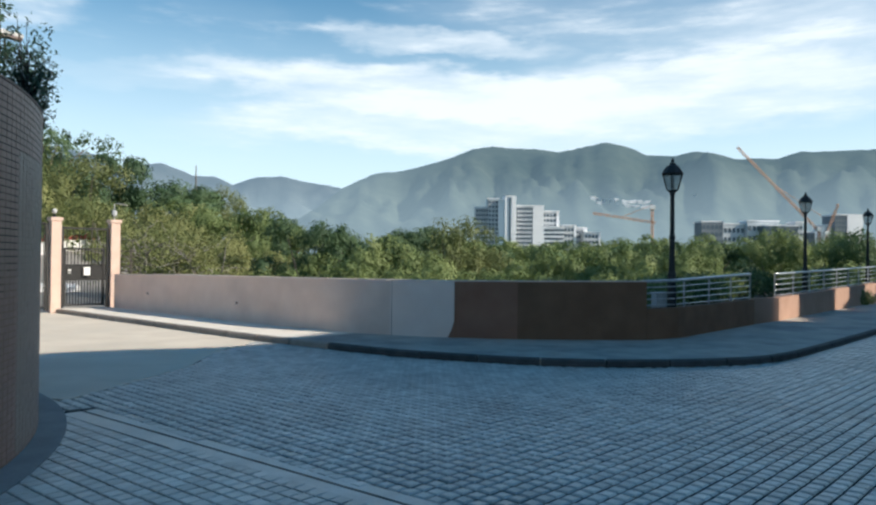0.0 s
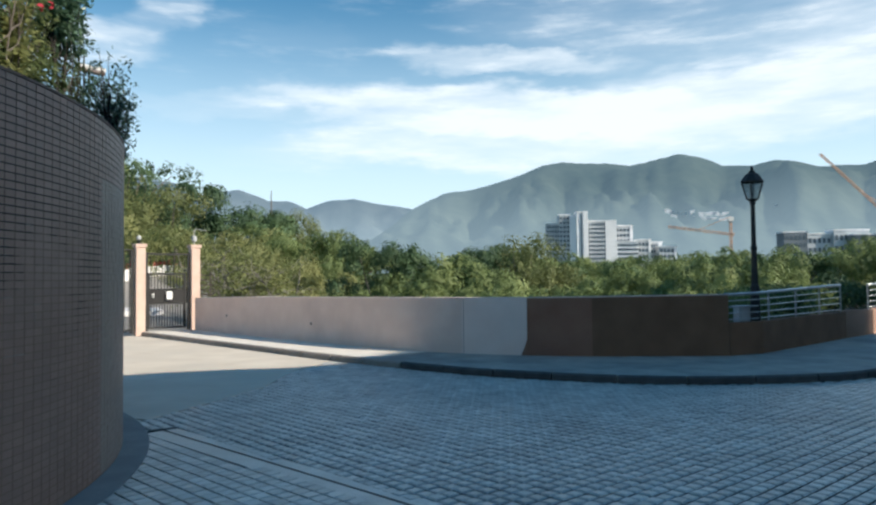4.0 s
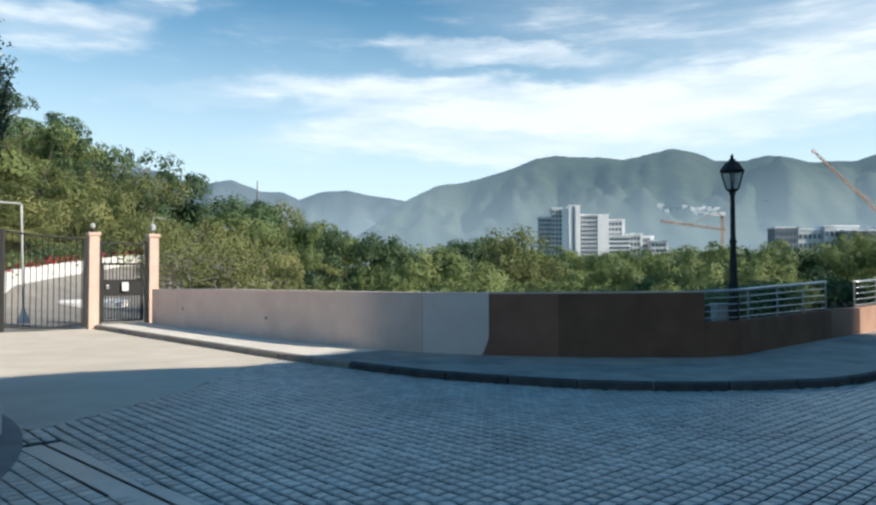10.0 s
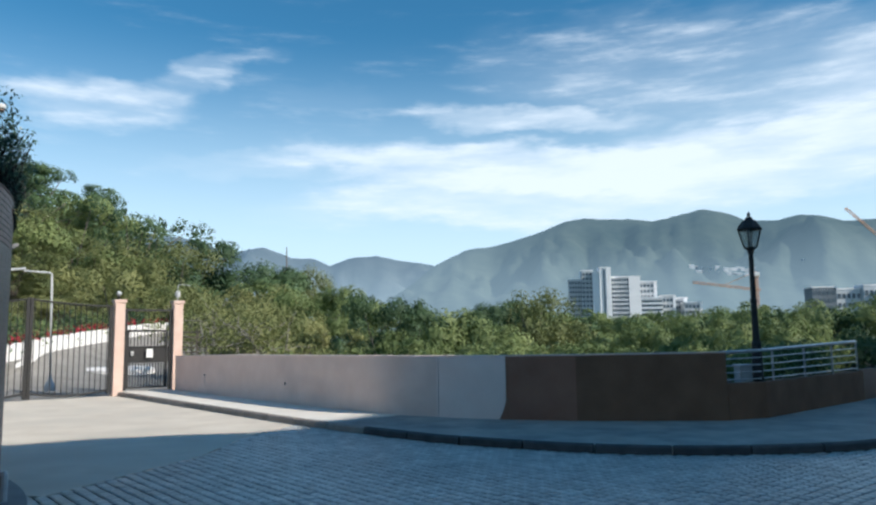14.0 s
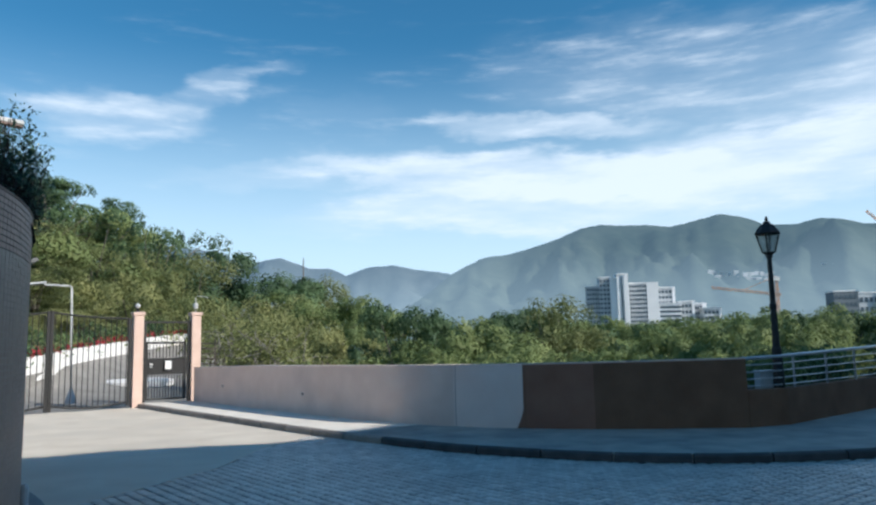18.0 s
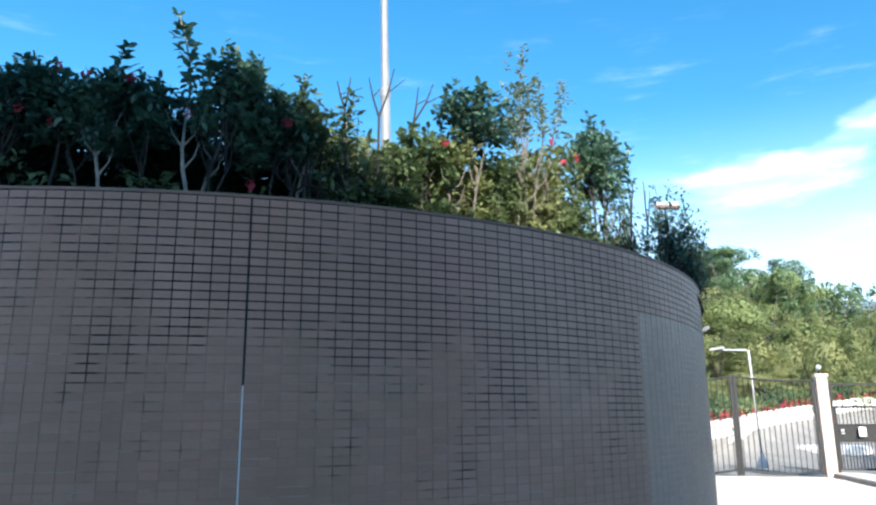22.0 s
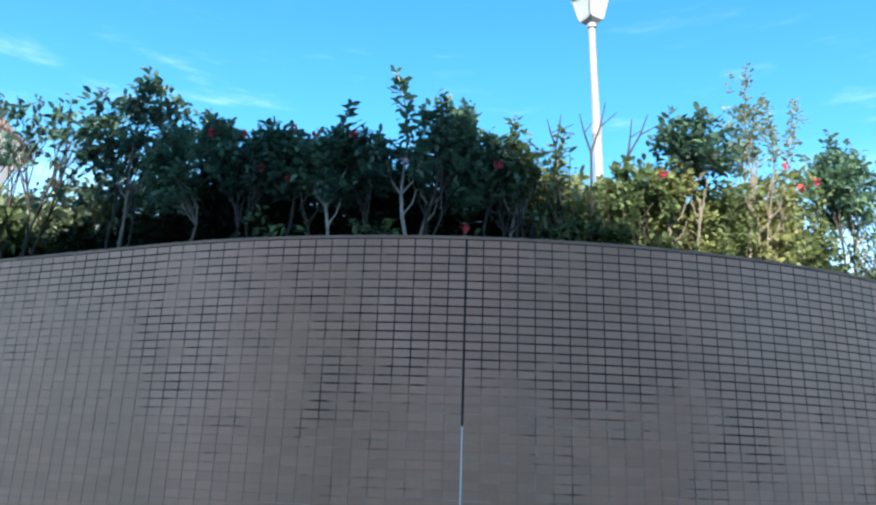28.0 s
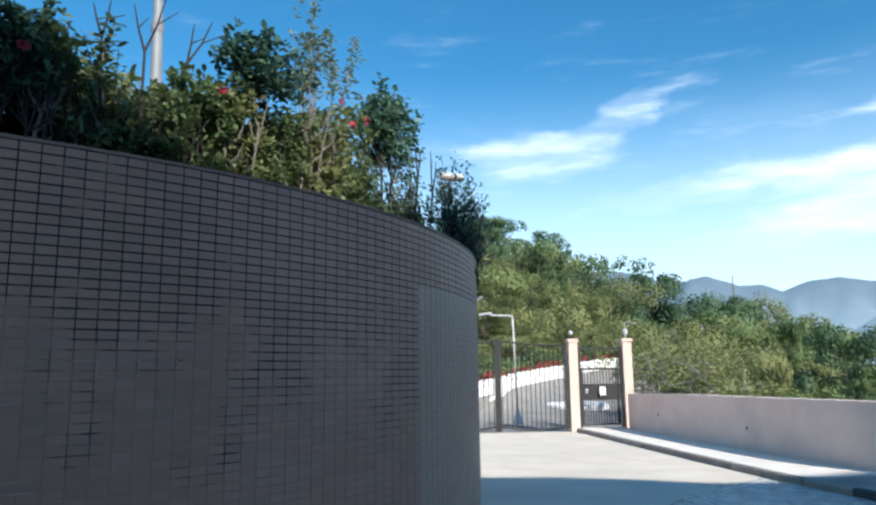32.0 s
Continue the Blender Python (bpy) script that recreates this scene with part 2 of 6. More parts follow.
M_JOINT = surface("joint_sand", (0.012, 0.014, 0.018), (0.03, 0.032, 0.036), 8, 0.95, 0.3)
M_BLOCK = surface("paving_block", (0.385, 0.375, 0.345), (0.60, 0.58, 0.535), 2.5, 0.30, 0.6, 90, random_piece="island", spread=0.2, stain=(0.29, 0.28, 0.26), stain_scale=0.5, spec=1.0)
M_BLOCK_ONE = surface("paving_block_single", (0.385, 0.375, 0.345), (0.60, 0.58, 0.535), 2.5, 0.30, 0.6, 90, random_piece="object", spread=0.2, stain=(0.29, 0.28, 0.26), stain_scale=0.5, spec=1.0)
M_FOOTWAY = surface("footway_concrete", (0.31, 0.285, 0.25), (0.47, 0.44, 0.39), 3, 0.8, 0.4, 70, stain=(0.15, 0.152, 0.155), stain_scale=0.9)
M_EDGING = surface("edging_concrete", (0.20, 0.20, 0.20), (0.30, 0.30, 0.295), 3, 0.75, 0.4, 70, stain=(0.15, 0.15, 0.15))
# Sunlit copies of footway and kerb: the sun is put into their colour.
M_FOOTWAY_LIT = surface("lit_footway_concrete", (0.70, 0.65, 0.575), (0.85, 0.80, 0.715), 3, 0.8, 0.4, 70, stain=(0.60, 0.555, 0.49))
M_KERB_LIT = surface("lit_kerb_concrete", (0.24, 0.205, 0.175), (0.34, 0.295, 0.255), 5, 0.8, 0.4, 80, random_piece="object", spread=0.12)
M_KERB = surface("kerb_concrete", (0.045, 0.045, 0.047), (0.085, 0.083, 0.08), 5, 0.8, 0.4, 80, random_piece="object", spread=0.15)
M_RENDER = surface("pink_render", (0.74, 0.55, 0.46), (0.83, 0.645, 0.55), 2.2, 0.85, 0.25, 70, stain=(0.62, 0.47, 0.405), stain_scale=0.9)
M_RENDER_PALE = surface("pale_pink_render", (0.79, 0.62, 0.545), (0.87, 0.71, 0.635), 2.2, 0.85, 0.25, 70, stain=(0.71, 0.56, 0.49))
M_APRON = surface("apron_concrete", (0.58, 0.51, 0.42), (0.73, 0.66, 0.555), 1.6, 0.85, 0.5, 60, stain=(0.53, 0.475, 0.40), stain_scale=0.8)
M_ORANGE = surface("orange_render", (0.36, 0.215, 0.155), (0.45, 0.285, 0.215), 2.2, 0.85, 0.25, 70)
M_LAMPWHITE = surface("lamp_white", (0.20, 0.21, 0.222), (0.28, 0.29, 0.30), 6, 0.5, 0.1)
M_BROWN = surface("brown_render", (0.165, 0.078, 0.042), (0.235, 0.120, 0.068), 2.2, 0.85, 0.25, 70)
M_BRICKRED = surface("red_render", (0.245, 0.113, 0.070), (0.325, 0.160, 0.104), 2.2, 0.85, 0.25, 70, stain=(0.24, 0.115, 0.08))
M_PILLAR = surface("pillar_render", (0.60, 0.43, 0.35), (0.69, 0.52, 0.44), 4, 0.8, 0.2, 70)
M_TILE = surface("wall_tile", (0.420, 0.216, 0.150), (0.510, 0.282, 0.204), 1.3, 0.48, 0.15, 50, random_piece="island", spread=0.07, stain=(0.355, 0.205, 0.138), stain_scale=1.1, streak=0.35)
M_TILE_ONE = surface("wall_tile_single", (0.420, 0.216, 0.150), (0.510, 0.282, 0.204), 1.3, 0.48, 0.15, 50, random_piece="object", spread=0.07, stain=(0.355, 0.205, 0.138), stain_scale=1.1, streak=0.35)
M_TILE_PALE = surface("cleaned_tile", (0.42, 0.262, 0.19), (0.49, 0.325, 0.245), 1.3, 0.5, 0.12, 50, random_piece="island", spread=0.05)
M_MORTAR = surface("pale_mortar", (0.40, 0.28, 0.22), (0.56, 0.42, 0.34), 2.0, 0.9, 0.2, 40)
M_GROUT = surface("tile_grout", (0.012, 0.010, 0.010), (0.10, 0.070, 0.058), 0.9, 0.95, 0.2, 30, stain=(0.006, 0.005, 0.005), stain_scale=1.1, streak=1.3)


def graded_grout(m):
    """Grout paler low on the wall, darker higher up and towards +y, in ragged patches."""
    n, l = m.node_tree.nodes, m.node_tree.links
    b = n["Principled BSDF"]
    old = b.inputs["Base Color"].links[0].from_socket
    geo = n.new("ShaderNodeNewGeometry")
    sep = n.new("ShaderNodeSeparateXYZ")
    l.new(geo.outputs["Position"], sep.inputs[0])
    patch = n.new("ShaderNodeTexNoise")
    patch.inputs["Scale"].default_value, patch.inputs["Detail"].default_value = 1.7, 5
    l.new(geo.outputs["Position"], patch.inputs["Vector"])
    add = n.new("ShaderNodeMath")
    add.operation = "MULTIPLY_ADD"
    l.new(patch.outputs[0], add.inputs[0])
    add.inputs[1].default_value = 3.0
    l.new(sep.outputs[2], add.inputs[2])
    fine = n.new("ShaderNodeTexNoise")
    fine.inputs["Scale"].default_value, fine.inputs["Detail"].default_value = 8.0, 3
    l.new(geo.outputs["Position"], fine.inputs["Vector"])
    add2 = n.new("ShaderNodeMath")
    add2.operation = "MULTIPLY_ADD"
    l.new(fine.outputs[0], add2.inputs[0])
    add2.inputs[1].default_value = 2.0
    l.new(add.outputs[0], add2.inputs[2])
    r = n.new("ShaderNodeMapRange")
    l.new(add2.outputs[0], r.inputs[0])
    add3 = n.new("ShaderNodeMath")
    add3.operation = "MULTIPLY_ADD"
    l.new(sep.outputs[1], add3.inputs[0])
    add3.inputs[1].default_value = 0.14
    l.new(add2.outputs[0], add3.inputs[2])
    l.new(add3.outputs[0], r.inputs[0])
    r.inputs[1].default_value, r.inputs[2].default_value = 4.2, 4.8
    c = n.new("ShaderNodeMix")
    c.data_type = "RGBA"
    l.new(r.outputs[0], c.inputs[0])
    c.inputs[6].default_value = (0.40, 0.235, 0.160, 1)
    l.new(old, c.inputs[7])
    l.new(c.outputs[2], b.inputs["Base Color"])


graded_grout(M_GROUT)
M_SEAL = surface("joint_sealant", (0.012, 0.010, 0.010), (0.04, 0.033, 0.03), 3, 0.8, 0.2)
M_COPING = surface("coping", (0.24, 0.14, 0.10), (0.34, 0.21, 0.155), 3, 0.7, 0.2)
M_IRON = surface("black_iron", (0.010, 0.010, 0.011), (0.022, 0.022, 0.022), 12, 0.62, 0.15, 120)
M_STEEL = surface("brushed_steel", (0.42, 0.44, 0.45), (0.6, 0.61, 0.62), 8, 0.34, 0.1, 150, metal=0.75)
M_GREYPAINT = surface("grey_paint", (0.42, 0.43, 0.44), (0.55, 0.56, 0.56), 8, 0.5, 0.1)
M_DULL = surface("dull_grey_paint", (0.13, 0.135, 0.14), (0.2, 0.205, 0.21), 8, 0.6, 0.1)
M_WHITEPAINT = surface("white_paint", (0.62, 0.62, 0.60), (0.78, 0.78, 0.76), 6, 0.5, 0.1)
M_PAPER = surface("paper", (0.78, 0.78, 0.76), (0.86, 0.86, 0.84), 10, 0.7, 0.0)
M_LIMEWALL = surface("white_wall", (0.74, 0.72, 0.70), (0.86, 0.84, 0.82), 1.5, 0.85, 0.2)
M_DRIVE = surface("drive_concrete", (0.19, 0.18, 0.165), (0.28, 0.265, 0.245), 1.5, 0.85, 0.3)
M_SOIL = surface("soil", (0.035, 0.03, 0.02), (0.07, 0.06, 0.04), 6, 0.95, 0.5)
M_LAND = surface("valley_land", (0.028, 0.04, 0.018), (0.06, 0.075, 0.03), 0.3, 0.95, 0.3, 4)
M_BARK = surface("bark", (0.09, 0.075, 0.06), (0.2, 0.175, 0.15), 7, 0.9, 0.6, 40)
M_GREYBARK = surface("grey_bark", (0.16, 0.145, 0.13), (0.36, 0.33, 0.30), 9, 0.9, 0.5, 50)
M_TWIG = surface("dark_twig", (0.014, 0.012, 0.011), (0.04, 0.035, 0.03), 9, 0.9, 0.5, 50)
M_HIBISCUS = foliage("hibiscus_leaf", (0.034, 0.082, 0.064), (0.145, 0.240, 0.150), 0.35, 0.36, 0.5)
# The next three are lit and shaded hedge leaves: light put into colour.
M_LIT_LEAF = foliage("lit_leaf", (0.085, 0.135, 0.052), (0.23, 0.28, 0.125), 0.45, 0.45, 0.35)
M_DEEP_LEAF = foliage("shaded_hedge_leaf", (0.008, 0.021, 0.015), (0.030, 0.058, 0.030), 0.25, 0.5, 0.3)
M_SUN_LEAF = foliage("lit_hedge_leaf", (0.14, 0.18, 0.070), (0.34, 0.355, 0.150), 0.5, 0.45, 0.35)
M_PALEBARK = surface("pale_bark", (0.20, 0.175, 0.15), (0.42, 0.38, 0.34), 14, 0.85, 0.5, 80)
M_PETAL = foliage("red_petal", (0.40, 0.03, 0.05), (0.58, 0.07, 0.10), 0.4)
M_CROWN = foliage("tree_leaf", (0.110, 0.165, 0.058), (0.350, 0.405, 0.160), 0.36, tones=0.07)
M_CROWN_DARK = foliage("dark_tree_leaf", (0.055, 0.102, 0.050), (0.155, 0.235, 0.100), 0.3, tones=0.07)
M_GREY_LEAF = foliage("grey_green_leaf", (0.06, 0.10, 0.05), (0.17, 0.22, 0.10), 0.4, 0.45)
M_PALE_LEAF = foliage("pale_leaf", (0.12, 0.165, 0.105), (0.29, 0.345, 0.225), 0.4, 0.45)
M_CROWN_DRY = foliage("dry_leaf", (0.160, 0.190, 0.072), (0.40, 0.40, 0.165), 0.36, tones=0.07)
M_GLASS = bpy.data.materials.new("lantern_glass")
M_GLASS.use_nodes = True
_b = M_GLASS.node_tree.nodes["Principled BSDF"]
_b.inputs["Base Color"].default_value = (0.75, 0.78, 0.78, 1)
_b.inputs["Roughness"].default_value = 0.25
_b.inputs["Transmission Weight"].default_value = 0.55
M_CLEAR = bpy.data.materials.new("clear_lantern_glass")
M_CLEAR.use_nodes = True
_b = M_CLEAR.node_tree.nodes["Principled BSDF"]
_b.inputs["Base Color"].default_value = (0.7, 0.74, 0.75, 1)
_b.inputs["Roughness"].default_value = 0.08
_b.inputs["Transmission Weight"].default_value = 0.93
_b.inputs["IOR"].default_value = 1.05
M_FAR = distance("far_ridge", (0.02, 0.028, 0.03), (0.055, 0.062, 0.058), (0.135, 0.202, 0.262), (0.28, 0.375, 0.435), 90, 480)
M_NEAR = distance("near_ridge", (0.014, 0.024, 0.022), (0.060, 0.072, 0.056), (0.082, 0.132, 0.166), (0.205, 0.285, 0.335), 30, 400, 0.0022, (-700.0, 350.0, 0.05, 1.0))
M_TOWER = surface("white_tower", (0.76, 0.77, 0.78), (0.86, 0.86, 0.86), 0.05, 0.7, 0.0, 0.5)
M_VILLA = surface("villa_wall", (0.60, 0.62, 0.64), (0.74, 0.75, 0.76), 0.05, 0.7, 0.0, 0.5)
M_TOWER_GREY = surface("grey_tower", (0.46, 0.48, 0.50), (0.58, 0.60, 0.61), 0.05, 0.7, 0.0, 0.5)
# Distance haze is put into these two wall colours, greyed towards blue.
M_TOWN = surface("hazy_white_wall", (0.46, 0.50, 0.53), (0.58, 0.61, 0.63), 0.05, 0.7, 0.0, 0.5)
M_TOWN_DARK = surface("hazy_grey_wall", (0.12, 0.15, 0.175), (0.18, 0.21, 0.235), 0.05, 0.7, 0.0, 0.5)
M_PANE = surface("far_window", (0.07, 0.10, 0.125), (0.11, 0.14, 0.165), 0.05, 0.3, 0.0, 0.5)
# Orange paled to put the haze into the paint.
M_CRANE = surface("orange_crane", (0.44, 0.26, 0.17), (0.54, 0.33, 0.22), 0.05, 0.6, 0.0, 0.5)
M_CREAM = surface("cream_wall", (0.62, 0.56, 0.53), (0.72, 0.66, 0.63), 0.8, 0.85, 0.2)
M_ROOF = surface("roof_tile", (0.20, 0.135, 0.115), (0.28, 0.195, 0.165), 2, 0.8, 0.3)
M_FACADE = surface("facade", (0.66, 0.63, 0.58), (0.76, 0.73, 0.68), 0.6, 0.85, 0.2)


# ---- mesh helpers ----
class Geo:
    def __init__(self):
        self.v, self.f = [], []

    def add(self, verts, faces):
        k = len(self.v)
        self.v += [tuple(p) for p in verts]
        self.f += [tuple(k + i for i in f) for f in faces]
        return self

    def box(self, x0, y0, z0, x1, y1, z1, m=None, bevel=0.0):
        if bevel:
            b = bevel
            lo = [(x0 + b, y0 + b, z0), (x1 - b, y0 + b, z0), (x1 - b, y1 - b, z0), (x0 + b, y1 - b, z0)]
            r1 = [(x0, y0, z0 + b), (x1, y0, z0 + b), (x1, y1, z0 + b), (x0, y1, z0 + b)]
            r2 = [(x, y, z1 - b) for x, y, z in r1]
            hi = [(x, y, z1) for x, y, z in lo]
            v = lo + r1 + r2 + hi
            f = [(3, 2, 1, 0), (12, 13, 14, 15)]
            for k in (0, 4, 8):
                f += [(k + i, k + (i + 1) % 4, k + 4 + (i + 1) % 4, k + 4 + i) for i in range(4)]
        else:
            v = [(x, y, z) for z in (z0, z1) for x, y in ((x0, y0), (x1, y0), (x1, y1), (x0, y1))]
            f = [(3, 2, 1, 0), (4, 5, 6, 7), (0, 1, 5, 4), (1, 2, 6, 5), (2, 3, 7, 6), (3, 0, 4, 7)]
        if m is not None:
            v = [m @ Vector(p) for p in v]
        return self.add(v, f)

    def prism(self, pts, z0, z1):
        n = len(pts)
        z1 = z1 if isinstance(z1, (list, tuple)) else [z1] * n
        v = [(x, y, z0) for x, y in pts] + [(p[0], p[1], z) for p, z in zip(pts, z1)]
        return self.add(v, [tuple(range(n))[::-1], tuple(range(n, 2 * n))] + [(i, (i + 1) % n, n + (i + 1) % n, n + i) for i in range(n)])

    def lathe(self, rings, sides=12, at=(0, 0, 0), spin=0.0):
        """rings: (radius, height), from the bottom up."""
        v, f = [], []
        for r, z in rings:
            v += [(at[0] + r * math.cos(spin + 2 * math.pi * i / sides), at[1] + r * math.sin(spin + 2 * math.pi * i / sides), at[2] + z) for i in range(sides)]
        for k in range(len(rings) - 1):
            f += [(k * sides + i, k * sides + (i + 1) % sides, (k + 1) * sides + (i + 1) % sides, (k + 1) * sides + i) for i in range(sides)]
        f += [tuple(range(sides))[::-1], tuple((len(rings) - 1) * sides + i for i in range(sides))]
        return self.add(v, f)

    def tube(self, pts, radii, sides=6):
        pts = [Vector(p) for p in pts]
        radii = radii if isinstance(radii, (list, tuple)) else [radii] * len(pts)
        v, f = [], []
        for i, p in enumerate(pts):
            d = (pts[min(i + 1, len(pts) - 1)] - pts[max(i - 1, 0)]).normalized()
            a = d.cross(Vector((0, 0, 1)) if abs(d.z) < 0.9 else Vector((1, 0, 0))).normalized()
            b = d.cross(a)
            v += [p + radii[i] * (math.cos(2 * math.pi * k / sides) * a + math.sin(2 * math.pi * k / sides) * b) for k in range(sides)]
        for i in range(len(pts) - 1):
            f += [(i * sides + k, i * sides + (k + 1) % sides, (i + 1) * sides + (k + 1) % sides, (i + 1) * sides + k) for k in range(sides)]
        f += [tuple(range(sides))[::-1], tuple((len(pts) - 1) * sides + k for k in range(sides))]
        return self.add(v, f)

    def data(self, name, mat, smooth=False):
        me = bpy.data.meshes.new(name)
        me.from_pydata(self.v, [], self.f)
        me.materials.append(mat)
        if smooth:
            me.polygons.foreach_set("use_smooth", [True] * len(me.polygons))
        me.update()
        return me


def part(name, geo, mat, parent=None, label="", smooth=False, at=None):
    ob = new(name, geo.data(name, mat, smooth) if isinstance(geo, Geo) else geo)
    if parent is not None:
        ob.parent = parent
    if at is not None:
        ob.matrix_basis = at
    if label:
        tagged(ob, label)
    return ob


def thing(name, at, label, category, group="", kind=""):
    ob = new(name)
    ob.empty_display_size = 0.2
    ob.matrix_basis = at
    return tagged(ob, label, category, group, kind)


def spline(pts, step):
    """Evenly spaced points on a smooth curve through pts."""
    p = [np.array(q, float) for q in pts]
    p = [2 * p[0] - p[1]] + p + [2 * p[-1] - p[-2]]
    fine = []
    for i in range(1, len(p) - 2):
        for u in np.linspace(0, 1, 24, endpoint=False):
            a, b, c, d = p[i - 1:i + 3]
            fine.append(0.5 * (2 * b + (c - a) * u + (2 * a - 5 * b + 4 * c - d) * u * u + (3 * b - a - 3 * c + d) * u ** 3))
    fine = np.array(fine + [p[-2]])
    s = np.concatenate(([0], np.cumsum(np.linalg.norm(np.diff(fine, axis=0), axis=1))))
    n = max(2, int(round(s[-1] / step)) + 1)
    return [tuple(np.array([np.interp(q, s, fine[:, k]) for k in range(fine.shape[1])])) for q in np.linspace(0, s[-1], n)]


def offset(line, d):
    """The line moved by d to its left."""
    out = []
    for i, p in enumerate(line):
        a, b = np.array(line[max(i - 1, 0)][:2]), np.array(line[min(i + 1, len(line) - 1)][:2])
        t = (b - a) / np.linalg.norm(b - a)
        out.append((p[0] - t[1] * d, p[1] + t[0] * d))
    return out


def strip(line, back, z0, ztop):
    """A wall along line, as thick as back lies away, from z0 to the heights ztop."""
    g = Geo()
    n = len(line)
    v = []
    for p, q, z in zip(line, back, ztop):
        v += [(p[0], p[1], z0), (p[0], p[1], z), (q[0], q[1], z), (q[0], q[1], z0)]
    f = []
    for i in range(n - 1):
        k = 4 * i
        f += [(k + a, k + b, k + 4 + b, k + 4 + a) for a, b in ((1, 0), (2, 1), (3, 2), (0, 3))]
    f += [(0, 1, 2, 3), (4 * n - 1, 4 * n - 2, 4 * n - 3, 4 * n - 4)]
    return g.add(v, f)


def inside(x, y, poly):
    hit = False
    for i in range(len(poly)):
        x0, y0 = poly[i][:2]
        x1, y1 = poly[i - 1][:2]
        if (y0 > y) != (y1 > y) and x < (x1 - x0) * (y - y0) / (y1 - y0) + x0:
            hit = not hit
    return hit


HERE = (0.69, -0.44)


def polar(az, r):
    """A place r metres from the standpoint, az degrees to the left of +y."""
    return HERE[0] - r * math.sin(radians(az)), HERE[1] + r * math.cos(radians(az))


def smooth01(u):
    u = min(max(u, 0.0), 1.0)
    return u * u * (3 - 2 * u)


EDGE_AZ = [-60, -40, -33, -28, -22, -15, 0, 13, 26, 33]
EDGE_R = [60, 44, 31, 20, 15.5, 12.8, 12.3, 14.2, 21, 24]


def land(x, y):
    """Height of the land: level round the road, a wooded valley beyond the parapet, a hill past the gate."""
    dx, dy = x - HERE[0], y - HERE[1]
    r, az = math.hypot(dx, dy), math.degrees(math.atan2(-dx, dy))
    z = -0.3
    if -62 < az < 34:
        e = float(np.interp(az, EDGE_AZ, EDGE_R)) + 1.0
        z -= 7.5 * smooth01((r - e) / 16) * smooth01((az + 62) / 12)
    if az > 10 and az < 150:
        z += smooth01((az - 12) / 26) * smooth01((150 - az) / 30) * max(0.0, min(r, 120) - 30) * 0.19
    z -= 12 * smooth01((r - 200) / 800)
    if abs(az) < 60:
        z += 0.9 * noise.noise(Vector((x * 0.07, y * 0.07, 0))) * smooth01((r - 26) / 20)
    return z

# ---- land and distance ----
g = Geo()
AZS = list(np.linspace(-180, 180, 145))[:-1]
RS = [0.0, 4, 8, 11, 13, 15, 17, 19, 21, 24, 27, 30, 34, 38, 43, 50, 60, 75, 95, 120, 170, 240, 340, 500, 800, 1300, 2200, 3400, 4850]
vv = [(*polar(a, r), land(*polar(a, r))) for r in RS for a in AZS]
n = len(AZS)
g.add(vv, [(k * n + i, k * n + (i + 1) % n, (k + 1) * n + (i + 1) % n, (k + 1) * n + i) for k in range(len(RS) - 1) for i in range(n)])
tagged(part("ground", g, M_LAND, smooth=True), "green wooded land falling from the road to the valley", "ground", kind="structure")


RIDGES = {}


def on_ridge(name, az, el):
    """The place on a mountain side that lies at this azimuth and elevation."""
    azs, v = RIDGES[name]
    m = len(azs)
    i = min(range(m), key=lambda k: abs(azs[k] - az))
    rise = lambda p: math.degrees(math.atan2(p[2] - 1.4, math.hypot(p[0] - HERE[0], p[1] - HERE[1])))
    for k in range(len(v) // m - 1, 0, -1):
        lo, hi = Vector(v[k * m + i]), Vector(v[(k - 1) * m + i])
        if rise(lo) <= el <= rise(hi):
            p = lo.lerp(hi, (el - rise(lo)) / max(1e-6, rise(hi) - rise(lo)))
            r = math.hypot(p.x - HERE[0], p.y - HERE[1])
            return (*polar(az, r), p.z)
    return v[i]


